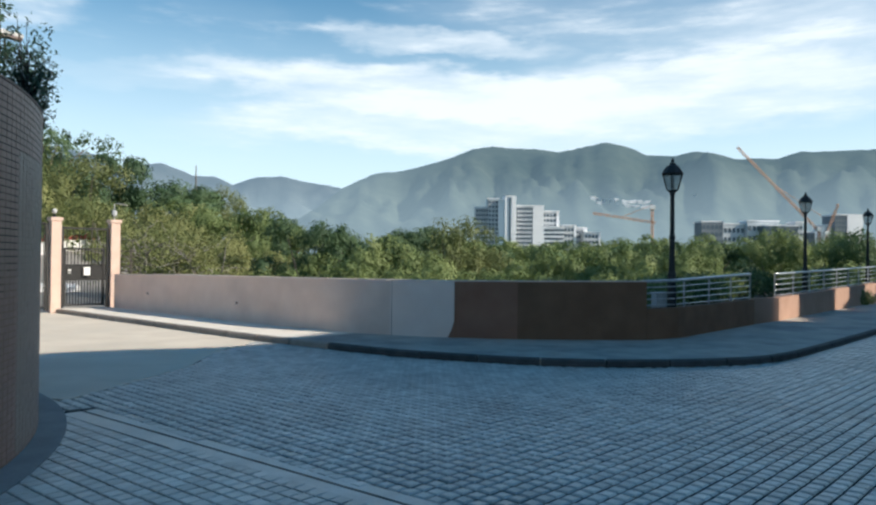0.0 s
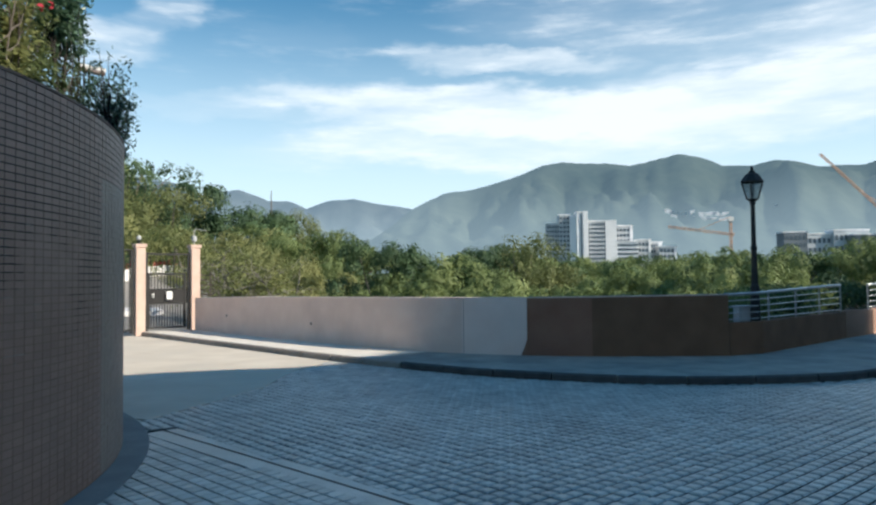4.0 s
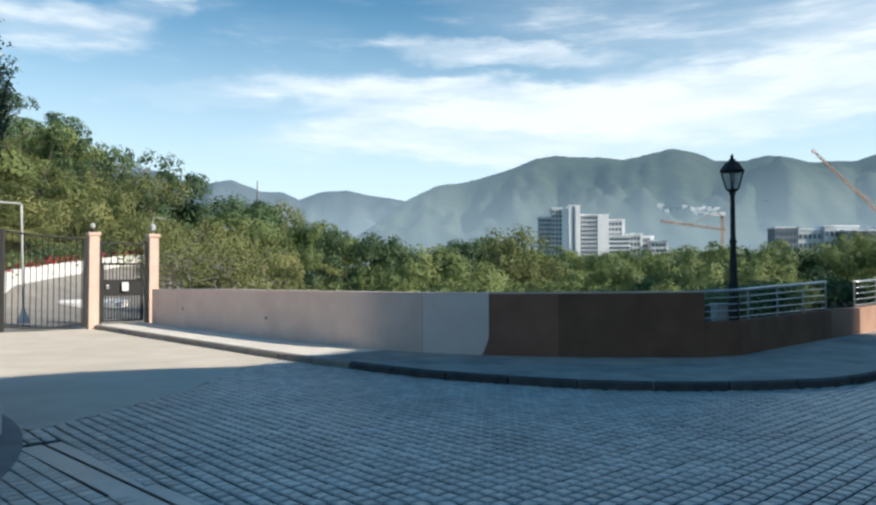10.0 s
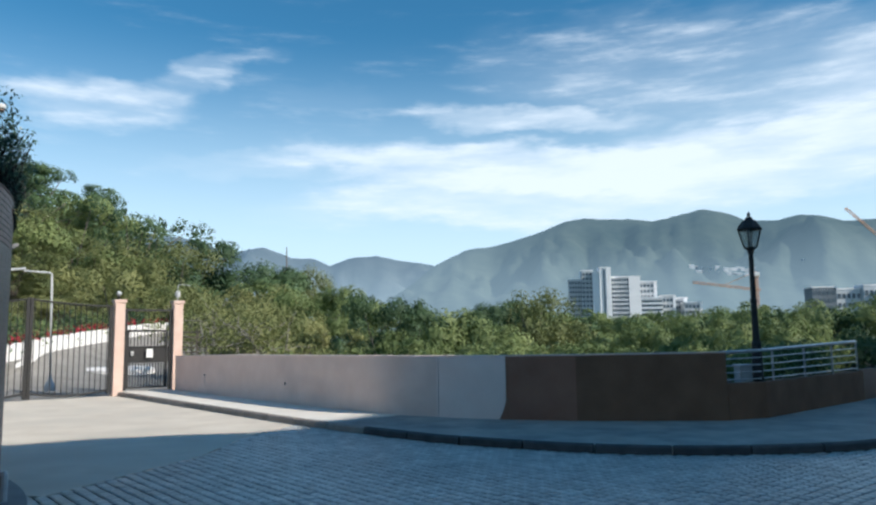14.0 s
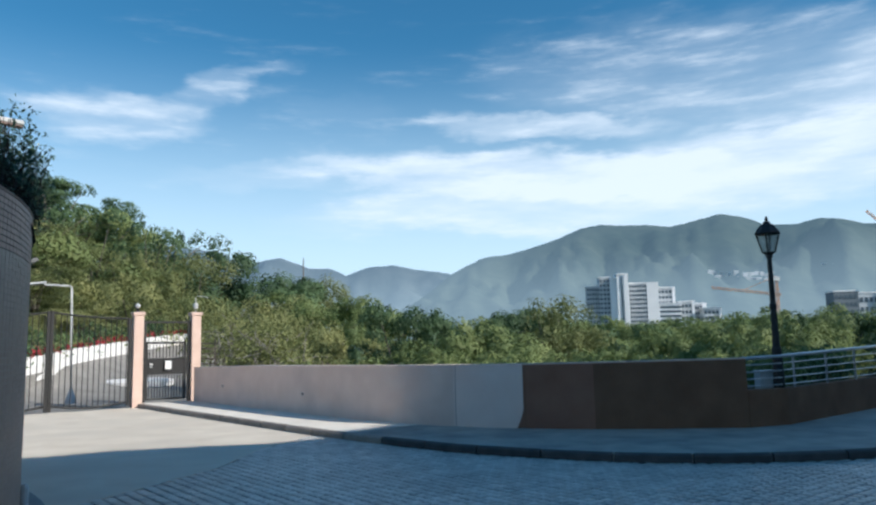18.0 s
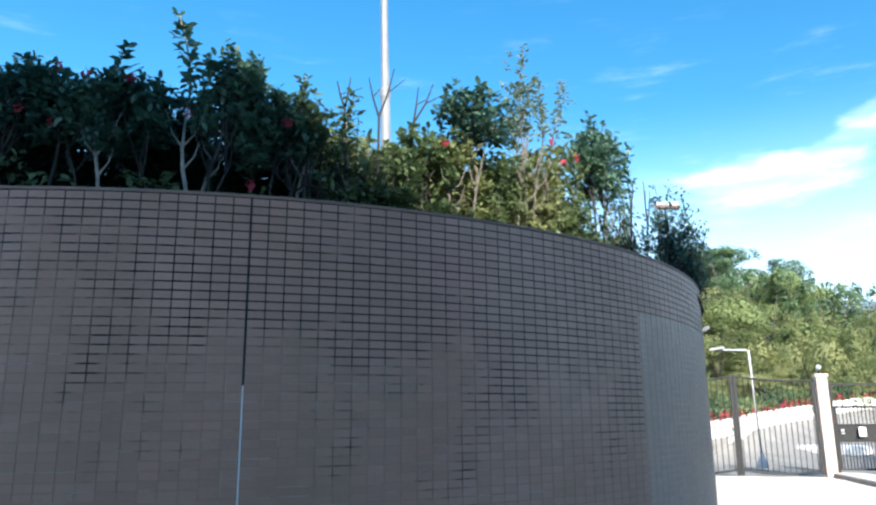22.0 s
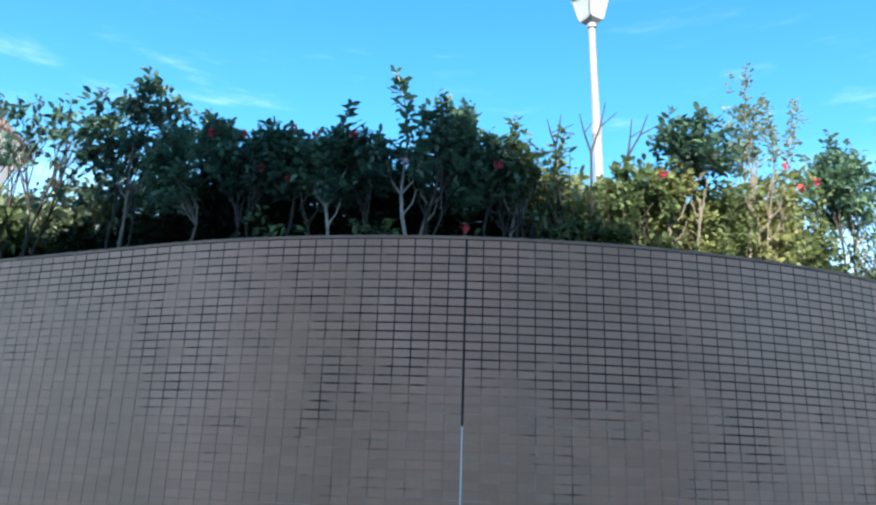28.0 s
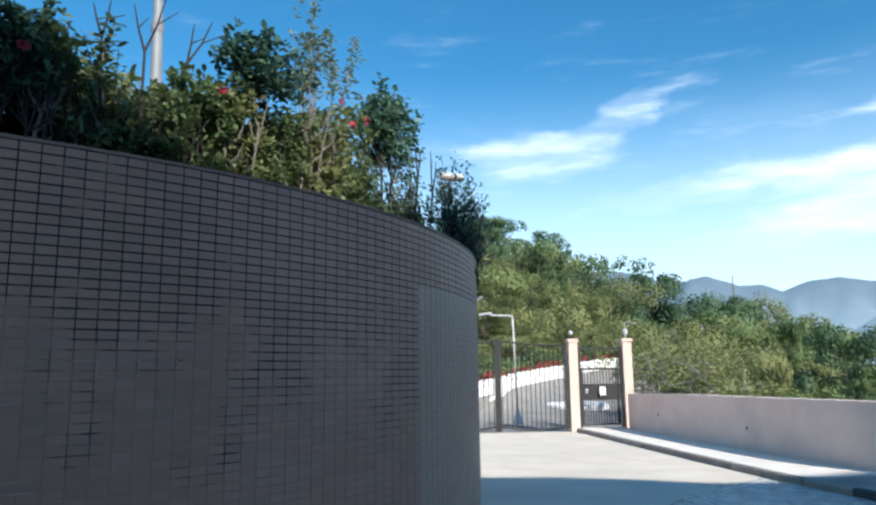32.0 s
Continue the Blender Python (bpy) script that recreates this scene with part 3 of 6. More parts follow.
def ridge(name, crest, r_top, r_foot, z_foot, mat, label, seed, rough):
    """A mountain side: a crest seen at (azimuth, elevation), falling in spurs and gullies to its foot."""
    az = np.linspace(crest[0][0], crest[-1][0], 260)
    el = np.interp(-az, [-a for a, e in crest], [e for a, e in crest])
    rows = 26
    g = Geo()
    for k in range(rows):
        u = k / (rows - 1)
        for a, e in zip(az, el):
            r = r_top + (r_foot - r_top) * u
            zt = 1.4 + r_top * math.tan(radians(e))
            q = Vector((a * 0.26, u * 1.5, seed))
            spur = noise.fractal(q, 0.9, 2.1, 5) * rough * math.sin(math.pi * min(1, u * 1.4 + 0.02)) * (zt - z_foot)
            rib = 1 - abs(noise.noise(Vector((a * 0.6 + 2.6 * u, u * 1.6, seed + 2)))) * 2 - 0.45
            z = z_foot + (zt - z_foot) * (1 - u) ** 1.15 + spur + rib * rough * 0.20 * math.sin(math.pi * u) * (zt - z_foot)
            if k == 0:
                z += noise.fractal(Vector((a * 2.5, 0, seed)), 0.8, 2.2, 4) * 0.006 * zt
            r += noise.noise(Vector((a * 0.3, u * 2, seed + 5))) * 0.06 * r * math.sin(math.pi * u)
            g.v.append((*polar(a, r), z))
    m = len(az)
    RIDGES[name] = (list(az), g.v[:])
    g.f = [(k * m + i, k * m + i + 1, (k + 1) * m + i + 1, (k + 1) * m + i) for k in range(rows - 1) for i in range(m - 1)]
    return tagged(part(name, g, mat, smooth=True), label, "mountain", kind="structure")


CREST_FAR = [(85.0, 10.00), (60.0, 9.00), (45.0, 8.40), (36.0, 8.20), (27.0, 7.49), (24.8, 7.23), (23.0, 6.36), (21.4, 6.61), (19.9, 6.65), (18.2, 6.09), (16.6, 6.07), (15.3, 5.45), (13.7, 6.10), (11.5, 6.20), (9.4, 5.82), (7.2, 5.46), (5.9, 5.02), (4.2, 4.48), (-8.0, 3.50)]
CREST_NEAR = [(14.0, 0.60), (11.1, 2.67), (9.0, 3.96), (7.2, 5.42), (5.9, 6.11), (4.6, 6.66), (2.4, 6.94), (0.7, 7.34), (-1.1, 7.87), (-2.9, 8.55), (-4.6, 8.89), (-6.3, 8.74), (-8.0, 8.59), (-9.7, 8.31), (-11.3, 8.65), (-13.2, 9.00), (-15.0, 8.57), (-16.1, 8.05), (-18.1, 7.92), (-19.6, 8.18), (-21.4, 7.81), (-22.5, 7.45), (-23.9, 7.50), (-25.3, 7.43), (-26.6, 7.84), (-27.6, 7.75), (-40.0, 7.60), (-60.0, 7.00), (-80.0, 6.50)]
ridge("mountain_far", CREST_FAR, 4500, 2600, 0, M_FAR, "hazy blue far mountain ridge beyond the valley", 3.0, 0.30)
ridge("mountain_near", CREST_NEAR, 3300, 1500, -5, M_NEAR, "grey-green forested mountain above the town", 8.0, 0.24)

# ---- road, footway, walls ----
KERB = spline([(-9.85, 17.5), (-6.13, 14.1), (-3, 11.3), (-0.93, 9.72), (-0.1, 9.25), (1.35, 8.70), (2.73, 8.57), (4.24, 8.88), (5.18, 9.42), (6.3, 10.55), (9.0, 13.5), (14.5, 19.6), (20, 25.6)], 0.3)
BASE = spline([(-8.50, 18.0), (-5.4, 15.15), (-2.27, 12.45), (-0.8, 11.66), (0.2, 11.33), (1.62, 11.13), (3.65, 11.2)], 0.25)
CX, CY, RW, ZW = -8.233, 2.383, 5.382, 2.647        # the curved wall
ROAD = [(-16, 9), (-13.2, 14.2), (-9.9, 17.45)] + [p[:2] for p in KERB[1:]] + [(24, 20), (24, -10), (-16, -10)]
road = part("road", Geo().prism(ROAD, -0.25, -0.012), M_JOINT)
tagged(road, "road of small grey paving blocks laid in a grid", "road", kind="structure")
FOOT = [p[:2] for p in offset(KERB, 0.065)] + [(18.5, 27.6), (15.9, 24.9), (8.15, 15.86), (7.1, 14.75), (4.33, 11.59)] + [p[:2] for p in BASE[::-1]] + [(-8.75, 18.3)]
footway = part("pavement", Geo().prism(FOOT, -0.2, 0.10), M_FOOTWAY)
tagged(footway, "smooth concrete footway inside a dark rounded kerb", "pavement", kind="structure")
# paler slabs from the gate to the bend: sun on them put into colour
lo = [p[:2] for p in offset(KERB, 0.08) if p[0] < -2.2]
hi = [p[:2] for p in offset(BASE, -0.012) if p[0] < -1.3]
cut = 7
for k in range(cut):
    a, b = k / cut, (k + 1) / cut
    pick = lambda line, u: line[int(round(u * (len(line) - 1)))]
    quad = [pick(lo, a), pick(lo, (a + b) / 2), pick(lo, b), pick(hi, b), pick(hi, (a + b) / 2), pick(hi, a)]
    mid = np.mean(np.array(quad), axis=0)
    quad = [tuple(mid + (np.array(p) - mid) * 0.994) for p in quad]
    part("slab", Geo().prism(quad, 0.05, 0.105), M_FOOTWAY_LIT, footway, "pale concrete slab with the sun put into its colour")
inner = offset(KERB, 0.075)
for i in range(0, len(KERB) - 3, 3):
    g = Geo()
    a, b = KERB[i:i + 4], inner[i:i + 4]
    pull = 0.012
    v = []
    for k, (p, q) in enumerate(zip(a, b)):
        p, q = np.array(p[:2]), np.array(q)
        if k in (0, 3):
            d = np.array(a[min(k + 1, 3)][:2]) - np.array(a[max(k - 1, 0)][:2])
            d = d / np.linalg.norm(d) * pull * (1 if k == 0 else -1)
            p, q = p + d, q + d
        o = p + (q - p) * 0.2
        v += [(*p, -0.15), (*p, 0.075), (*o, 0.095), (*q, 0.106), (*q, -0.15)]
    f = [tuple(5 * k + s for s in (c + 1, c)) + (5 * k + 5 + c, 5 * k + 5 + c + 1) for k in range(3) for c in range(4)] + [(0, 1, 2, 3, 4), (19, 18, 17, 16, 15)]
    # Stones on the sunlit stretch take the paler copy.
    part("kerb_stone", g.add(v, f), M_KERB_LIT if KERB[i][0] < -2.2 else M_KERB, footway)

# parapet: a long panel to the gate, a paler panel, then a red one
ztop = lambda p: float(np.interp(p[0], [-8.5, -6, -2.3, 0.2, 3.65], [0.965, 1.03, 1.065, 1.075, 1.105]))
parapet = thing("parapet_wall", Matrix(), "long curved parapet wall in worn pink render", "wall", kind="structure")
cuts = [(-9, -0.80, M_RENDER), (-0.80, 0.34, M_RENDER_PALE), (0.34, 1.42, M_BRICKRED), (1.42, 3.7, M_BROWN)]
fine = spline([p for p in BASE], 0.05)
for x0, x1, mat in cuts:
    line = [p for p in fine if x0 - 0.06 <= p[0] <= x1]
    part("panel", strip(line, offset(line, 0.2), -0.5, [ztop(p) for p in line]), mat, parapet)
    if x0 > -9 and x0 < 1:
        p = line[0]
        part("joint", Geo().box(-0.004, -0.003, 0.0, 0.004, 0.02, ztop(p) - 0.002, pose(p[0] + 0.03, p[1] - 0.012, 0, 0, 0, -22 if x0 < 0 else -8)), M_BROWN, parapet)
# Pale strip added along the top: its bright sunlit edge put into colour.
for x0, x1, mat in cuts:
    line = [p for p in fine if x0 - 0.05 <= p[0] <= x1]
    g = strip(offset(line, -0.012), offset(line, 0.212), 0.0, [ztop(p) + 0.022 for p in line])
    for k, p in enumerate(line):
        for q in (4 * k, 4 * k + 3):
            g.v[q] = (g.v[q][0], g.v[q][1], ztop(p) + 0.001)
    part("coping", g, M_RENDER_PALE if x0 < 0.3 else M_PILLAR, parapet, "thin pale strip for the sunlit top edge")
line = [p for p in fine if 0.10 <= p[0] <= 0.36]
part("panel", strip(offset(line, -0.004), offset(line, 0.1), 0.0, [0.02 + 0.55 * max(0.0, (p[0] - 0.10) / 0.26) ** 2.2 for p in line]), M_BRICKRED, parapet, "red curved piece over the foot of the pale panel")
for x, z in ((-7.1, 0.55), (-4.2, 0.5)):
    p = min(fine, key=lambda q: abs(q[0] - x))
    part("weep_hole", Geo().tube([(p[0] - 0.004, p[1] - 0.005, z), (p[0] + 0.05, p[1] + 0.06, z)], 0.03, 10), M_JOINT, parapet)

# low walls with steel railings past the parapet
def railing(line, z_low, z_rail, posts, wall_mat, skip=0):
    """A low wall along line with a railing of five bars on posts."""
    low = thing("low_wall", Matrix(), "low rendered wall topped by a steel railing", "wall", kind="structure")
    back = offset(line, 0.2)
    for i in range(len(line) - 1):
        g = Geo()
        a, b, c, d = line[i], line[i + 1], back[i + 1], back[i]
        zz = [z_low(a), z_low(b), z_low(b), z_low(a)]
        part("panel", g.prism([a, b, c, d], -0.8, zz), wall_mat, low)
    rail = thing("railing", Matrix(), "bright steel railing of five level bars", "railing", group="steel railings")
    mid = offset(line, 0.1)[skip:]
    dense = []
    for i in range(len(mid) - 1):
        k = max(2, int(math.dist(mid[i], mid[i + 1]) / 0.4))
        dense += [tuple(np.array(mid[i]) + (np.array(mid[i + 1]) - np.array(mid[i])) * u / k) for u in range(k)]
    dense.append(mid[-1])
    for b in range(5):
        pts = []
        for p in dense:
            lo, hi = z_low(p) + 0.05, z_rail(p)
            pts.append((p[0], p[1], lo + (hi - lo) * b / 4))
        part("top_rail" if b == 4 else "bar", Geo().tube(pts, 0.028 if b == 4 else 0.011, 8), M_STEEL, rail, smooth=True)
    total = sum(math.dist(mid[i], mid[i + 1]) for i in range(len(mid) - 1))
    for q in np.linspace(0, total, posts):
        s = 0.0
        for i in range(len(mid) - 1):
            L = math.dist(mid[i], mid[i + 1])
            if q <= s + L + 1e-6:
                u = (q - s) / L
                p = (mid[i][0] + (mid[i + 1][0] - mid[i][0]) * u, mid[i][1] + (mid[i + 1][1] - mid[i][1]) * u)
                break
            s += L
        part("post", Geo().box(p[0] - 0.014, p[1] - 0.014, z_low(p) - 0.12, p[0] + 0.014, p[1] + 0.014, z_rail(p)), M_STEEL, rail)


railing([(3.66, 11.21), (4.33, 11.59), (7.08, 14.74)], lambda p: 0.645, lambda p: 1.11 + 0.03 * (p[0] - 3.66), 5, M_BROWN)
railing([(7.50, 15.80), (8.15, 15.86), (11.5, 19.75), (15.9, 24.86), (19.5, 29.0)], lambda p: 0.64 + 0.02 * (p[0] - 8.1), lambda p: 1.2 + 0.022 * (p[0] - 8.1), 12, M_ORANGE, 1)
bed = part("planting_bed", Geo().prism([(3.75, 11.42), (4.2, 11.75), (7.0, 14.95), (7.6, 16.05), (8.0, 16.1), (19.2, 29.3), (17, 31), (2.5, 13.5)], -6, 0.5), M_SOIL)
tagged(bed, "raised bed of dark soil behind the low wall", "planting bed", kind="structure")

# curved tiled retaining wall with a planted terrace on it
A_FLAT = radians(-37.5)                     # past this the wall runs on straight


def ring(a, r=RW):
    """A place on the wall's plan: a is the way along its face over RW, r the distance from the bend's centre."""
    b = max(a, A_FLAT)
    run = (a - b) * RW
    return CX + r * math.cos(b) - run * math.sin(b), CY + r * math.sin(b) + run * math.cos(b)


def on_face(a):
    """The frame of the wall's face at a: x out of the wall."""
    return Matrix.Translation((*ring(a), 0)) @ Matrix.Rotation(max(a, A_FLAT), 4, "Z")


PW, PH = 0.0953, 0.0476                     # tile pitch round and up
A0, A1 = -1.95, 1.75
N_COL, N_ROW = int((A1 - A0) * RW / PW), int((ZW - 0.0) / PH)
core = [ring(a, RW - 0.0022) for a in np.linspace(A0, A1, 180)]
back = [ring(a, RW - 0.25) for a in np.linspace(A0, A1, 180)]
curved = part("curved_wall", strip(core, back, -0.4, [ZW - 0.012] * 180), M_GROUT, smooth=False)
tagged(curved, "tall curved retaining wall clad in small mauve-grey tiles", "wall", kind="structure")
front = [ring(a, RW + 0.004) for a in np.linspace(A0, A1, 180)]
g = strip(front, [(p[0] * 1.0, p[1] * 1.0) for p in back], ZW - 0.012, [ZW + 0.004] * 180)
part("coping", g, M_COPING, curved)
g = Geo()
g.add([(CX, CY, 2.50)] + [(p[0], p[1], 2.50) for p in back], [(0, i + 1, i + 2) for i in range(179)])
tagged(part("terrace", g, M_SOIL), "planted terrace of dark soil behind the curved wall", "ground", kind="structure")
for a in (A0, A1):
    p, q = ring(a), ring(a, RW - 5.0)
    tagged(part("wall_return", strip([p, q], offset([p, q], 0.2), -0.4, [ZW, ZW]), M_TILE), "return of the tiled retaining wall", "wall", kind="structure")
foot = [ring(a, RW + 0.22) for a in np.linspace(A0, A1, 120)]
foot_in = [ring(a, RW - 0.05) for a in np.linspace(A0, A1, 120)]
tagged(part("wall_footing", strip(foot, foot_in, -0.1, [0.008] * 120), M_EDGING), "narrow concrete strip at the foot of the tiled wall", "paving", kind="structure")
APRON = [(-3.75, 5.95), (-3.30, 8.2), (-3.40, 9.8), (-3.15, 11.42), (-6.2, 14.16), (-9.9, 17.46), (-13.2, 14.2), (-15.5, 9.5), (-9.0, 7.0)]
apron = part("apron", Geo().prism([p for p in APRON], -0.12, 0.0), M_APRON)
tagged(apron, "smooth pale concrete apron before the gate", "paving", kind="structure")

# ---- unseen blocks added to cast the shade that lies over the road ----
def shifted(p, s):
    return p[0] + s * math.sin(SUN_AZ), p[1] + s * math.cos(SUN_AZ)


H_LOW, H_TALL = 15.0, 16.4
S_LOW = H_LOW / math.tan(SUN_EL)
# Shade outline on the ground; the added block's roof is this, shifted sunwards.
SHADE = [(-11.6, -12), (-9.6, -1.2), (-10.3, 0.6), (-10.6, 1.6), (-8.5, 2.6), (-7.3, 3.3), (-7.05, 4.9), (-7.9, 5.6), (-8.3, 6.6), (-8.3, 8.4), (-6.4, 9.05), (-5.6, 9.68), (-4.6, 10.12), (-3.55, 10.40), (-2.9, 10.98), (-2.45, 11.35), (-2.07, 12.08), (-2.6, 13.2), (1.2, 12.6)]
roof = [shifted(p, S_LOW) for p in SHADE]
b0 = shifted(roof[-1], 9)
house = thing("apartment_block", Matrix(), "unseen block added to shade the road", "building")
part("wall", Geo().prism(roof + [b0, (b0[0], roof[0][1] - 4), (roof[0][0], roof[0][1] - 4)], -0.3, H_LOW), M_FACADE, house)
# Gaps between these added blocks leave sunlit patches on the low wall.
ACROSS = Vector((-math.cos(SUN_AZ), math.sin(SUN_AZ), 0))
for k, (q0, q1) in enumerate(((0.0, 6.8), (8.4, 12.0), (13.75, 16.0), (17.8, 22))):
    tower = thing("tower_block", Matrix(), "tall unseen block added to shade the parapet and low walls", "building", group="blocks across the road")
    f0 = Vector((*shifted((0.20, 11.3), S_LOW + 0.5), 0))
    f1 = Vector((*shifted(f0, 10), 0))
    q = [f0 + ACROSS * q0, f0 + ACROSS * q1, f1 + ACROSS * q1, f1 + ACROSS * q0]
    part("wall", Geo().prism([(p.x, p.y) for p in q], -0.3, H_TALL), M_FACADE, tower)
    if k < 3:                                # a lower added block shades the ground in the gap
        q2 = (8.4, 13.75, 17.8)[k]
        q = [f0 + ACROSS * q1, f0 + ACROSS * q2, f1 + ACROSS * q2, f1 + ACROSS * q1]
        part("wing", Geo().prism([(p.x, p.y) for p in q], -0.3, (11.0, 9.8, 8.8)[k]), M_FACADE, tower)

# Unseen dark block, added to cut the sky light on the road's right.
house = thing("apartment_block", Matrix(), "unseen low block added to darken the right of the road", "building")
part("wall", Geo().prism([(6.2, -12), (16.5, -12), (16.5, 2.0), (6.2, 2.0)], -0.3, 5.8), M_DRIVE, house)

# ---- gate ----
PA, PB = (-9.79, 17.43), (-8.72, 18.46)
GD = Vector((-0.70, -0.714, 0)).normalized()         # along the gate line, away from the parapet
GA = math.degrees(math.atan2(GD.y, GD.x))


def pillar(p):
    t = thing("gate_pillar", pose(p[0], p[1], 0, 0, 0, GA), "square pink rendered gate pillar with a flat cap", "pillar", group="gate pillars")
    part("shaft", Geo().box(-0.12, -0.12, -0.3, 0.12, 0.12, 2.36, bevel=0.012), M_PILLAR, t)
    part("cap", Geo().box(-0.15, -0.15, 2.36, 0.15, 0.15, 2.45, bevel=0.012), M_PILLAR, t, "flat rendered cap")
    return t


pillar(PA)
pillar(PB)
lamp = thing("pillar_lamp", pose(PA[0] - 0.02, PA[1], 2.45), "small round lamp on the gate pillar", "lamp")
part("base", Geo().lathe([(0.05, 0), (0.05, 0.03), (0.02, 0.05), (0.02, 0.1)], 10), M_IRON, lamp)
part("globe", Geo().lathe([(0.03, 0.10), (0.055, 0.13), (0.065, 0.17), (0.045, 0.21), (0.01, 0.23)], 12), M_GREYPAINT, lamp, smooth=True)
cctv = thing("security_camera", pose(PB[0], PB[1], 2.45), "white security camera on a thin bracket", "camera")
part("bracket", Geo().tube([(0, 0, 0), (0, 0, 0.42), (0.04, 0, 0.45), (0.34, 0.02, 0.40)], 0.012, 6), M_GREYPAINT, cctv)
part("housing", Geo().lathe([(0.06, 0), (0.07, 0.05), (0.07, 0.13), (0.04, 0.16)], 8, (0, 0, 0.1)), M_GREYPAINT, cctv)


def bars(t, x0, x1, z0, z1, count, r=0.011, top=None):
    for k in range(count):
        x = x0 + (x1 - x0) * (k + 0.5) / count
        zt = z1 if top is None else top(x)
        part("bar", Geo().tube([(x, 0, z0), (x, 0, zt)], r, 6), M_IRON, t)


def leaf(at, width, tag):
    t = thing("driveway_gate_leaf", at, "tall black iron driveway gate leaf with a dipped top rail", "gate", group="driveway gate leaves")
    top = lambda x: 2.28 + 0.14 * (x / width) ** 2
    part("stile", Geo().box(-0.04, -0.03, 0.06, 0.035, 0.03, 2.30), M_IRON, t)
    part("stile", Geo().box(width - 0.03, -0.04, 0.03, width + 0.045, 0.04, 2.46), M_IRON, t)
    xs = np.linspace(0, width, 12)
    part("top_rail", Geo().tube([(x, 0, top(x)) for x in xs], 0.026, 6), M_IRON, t)
    part("bottom_rail", Geo().tube([(x, 0, 0.13 + 0.10 * abs(2 * x / width - 1) ** 2 - 0.06) for x in xs], 0.03, 6), M_IRON, t)
    bars(t, 0, width, 0.10, 2.3, 14, 0.011, top)
    return t


s = PA[0] + GD.x * 0.2, PA[1] + GD.y * 0.2
leaf(pose(s[0], s[1], 0, 0, 0, GA), 1.80, "a")
e = PA[0] + GD.x * 4.0, PA[1] + GD.y * 4.0
leaf(pose(e[0], e[1], 0, 0, 0, GA + 180), 1.90, "b")
pillar((e[0] + GD.x * 0.2, e[1] + GD.y * 0.2))
# small gate between the pillars
W = math.dist(PA, PB) - 0.28
ped = thing("pedestrian_gate", pose(PB[0] + GD.x * 0.14, PB[1] + GD.y * 0.14, 0.1, 0, 0, GA), "black iron pedestrian gate with a solid lock panel", "gate")
for x in (0.03, W - 0.03):
    part("post", Geo().box(x - 0.03, -0.03, 0, x + 0.03, 0.03, 2.13), M_IRON, ped)
part("lintel", Geo().box(0.06, -0.025, 2.06, W - 0.06, 0.025, 2.11), M_IRON, ped)
bars(ped, 0.06, W - 0.06, 1.55, 2.06, 7, 0.009)
for x in (0.12, W - 0.10):
    part("stile", Geo().box(x - 0.025, -0.04, 0.08, x + 0.025, 0.0, 1.56), M_IRON, ped)
part("head_rail", Geo().box(0.10, -0.04, 1.52, W - 0.08, 0.0, 1.57), M_IRON, ped)
part("foot_rail", Geo().box(0.10, -0.04, 0.06, W - 0.08, 0.0, 0.10), M_IRON, ped)
bars(ped, 0.14, W - 0.12, 0.1, 0.75, 13, 0.012)
bars(ped, 0.14, W - 0.12, 1.10, 1.54, 11, 0.011)
part("lock_panel", Geo().box(0.07, -0.035, 0.72, W - 0.07, -0.015, 1.14), M_IRON, ped, "solid black sheet-steel panel")
lk = part("lock_box", Geo().box(W - 0.24, 0.0, 0.90, W - 0.14, 0.03, 1.02, bevel=0.006), M_IRON, ped, "black lock box")
part("keypad", Geo().box(W - 0.235, 0.03, 0.97, W - 0.165, 0.036, 1.01), M_WHITEPAINT, lk)
part("keypad", Geo().box(W - 0.235, 0.03, 0.91, W - 0.165, 0.036, 0.94), M_GREYPAINT, lk)
notice = part("notice", Geo().box(-0.08, 0.0, -0.11, 0.08, 0.003, 0.11), M_PAPER, at=pose(PB[0] + GD.x * (0.14 + W * 0.48) + 0.05, PB[1] + GD.y * (0.14 + W * 0.48) - 0.05, 1.06, 0, 0, GA + 180))
tagged(notice, "blank-looking white paper notice taped to the gate panel", "notice")

# drive and white wall past the gate
W_LINE = [(*polar(46, 21), 0.55), (*polar(41, 23), 0.62), (*polar(37, 26), 0.80), (*polar(34, 30), 1.08), (*polar(31, 34), 1.36), (*polar(27.5, 40), 1.75), (*polar(24, 46), 1.9)]
far_wall = spline(W_LINE, 0.6)
g = Geo()
near_line = spline([(*polar(50, 16), -0.015), (-13.0, 14.1, -0.015), (-9.7, 17.6, -0.015), (-8.6, 18.7, 0.0), (*polar(24, 24), 0.0)], 0.4)
near_line = [near_line[int(round(i * (len(near_line) - 1) / (len(far_wall) - 1)))] for i in range(len(far_wall))]
STEPS = 8
for p, q in zip(near_line, far_wall):       # level by the gate, climbing towards the wall
    for k in range(STEPS + 1):
        u = k / STEPS
        g.v.append((p[0] + (q[0] - p[0]) * u, p[1] + (q[1] - p[1]) * u, p[2] + (q[2] - p[2]) * u ** 2.4))
w = STEPS + 1
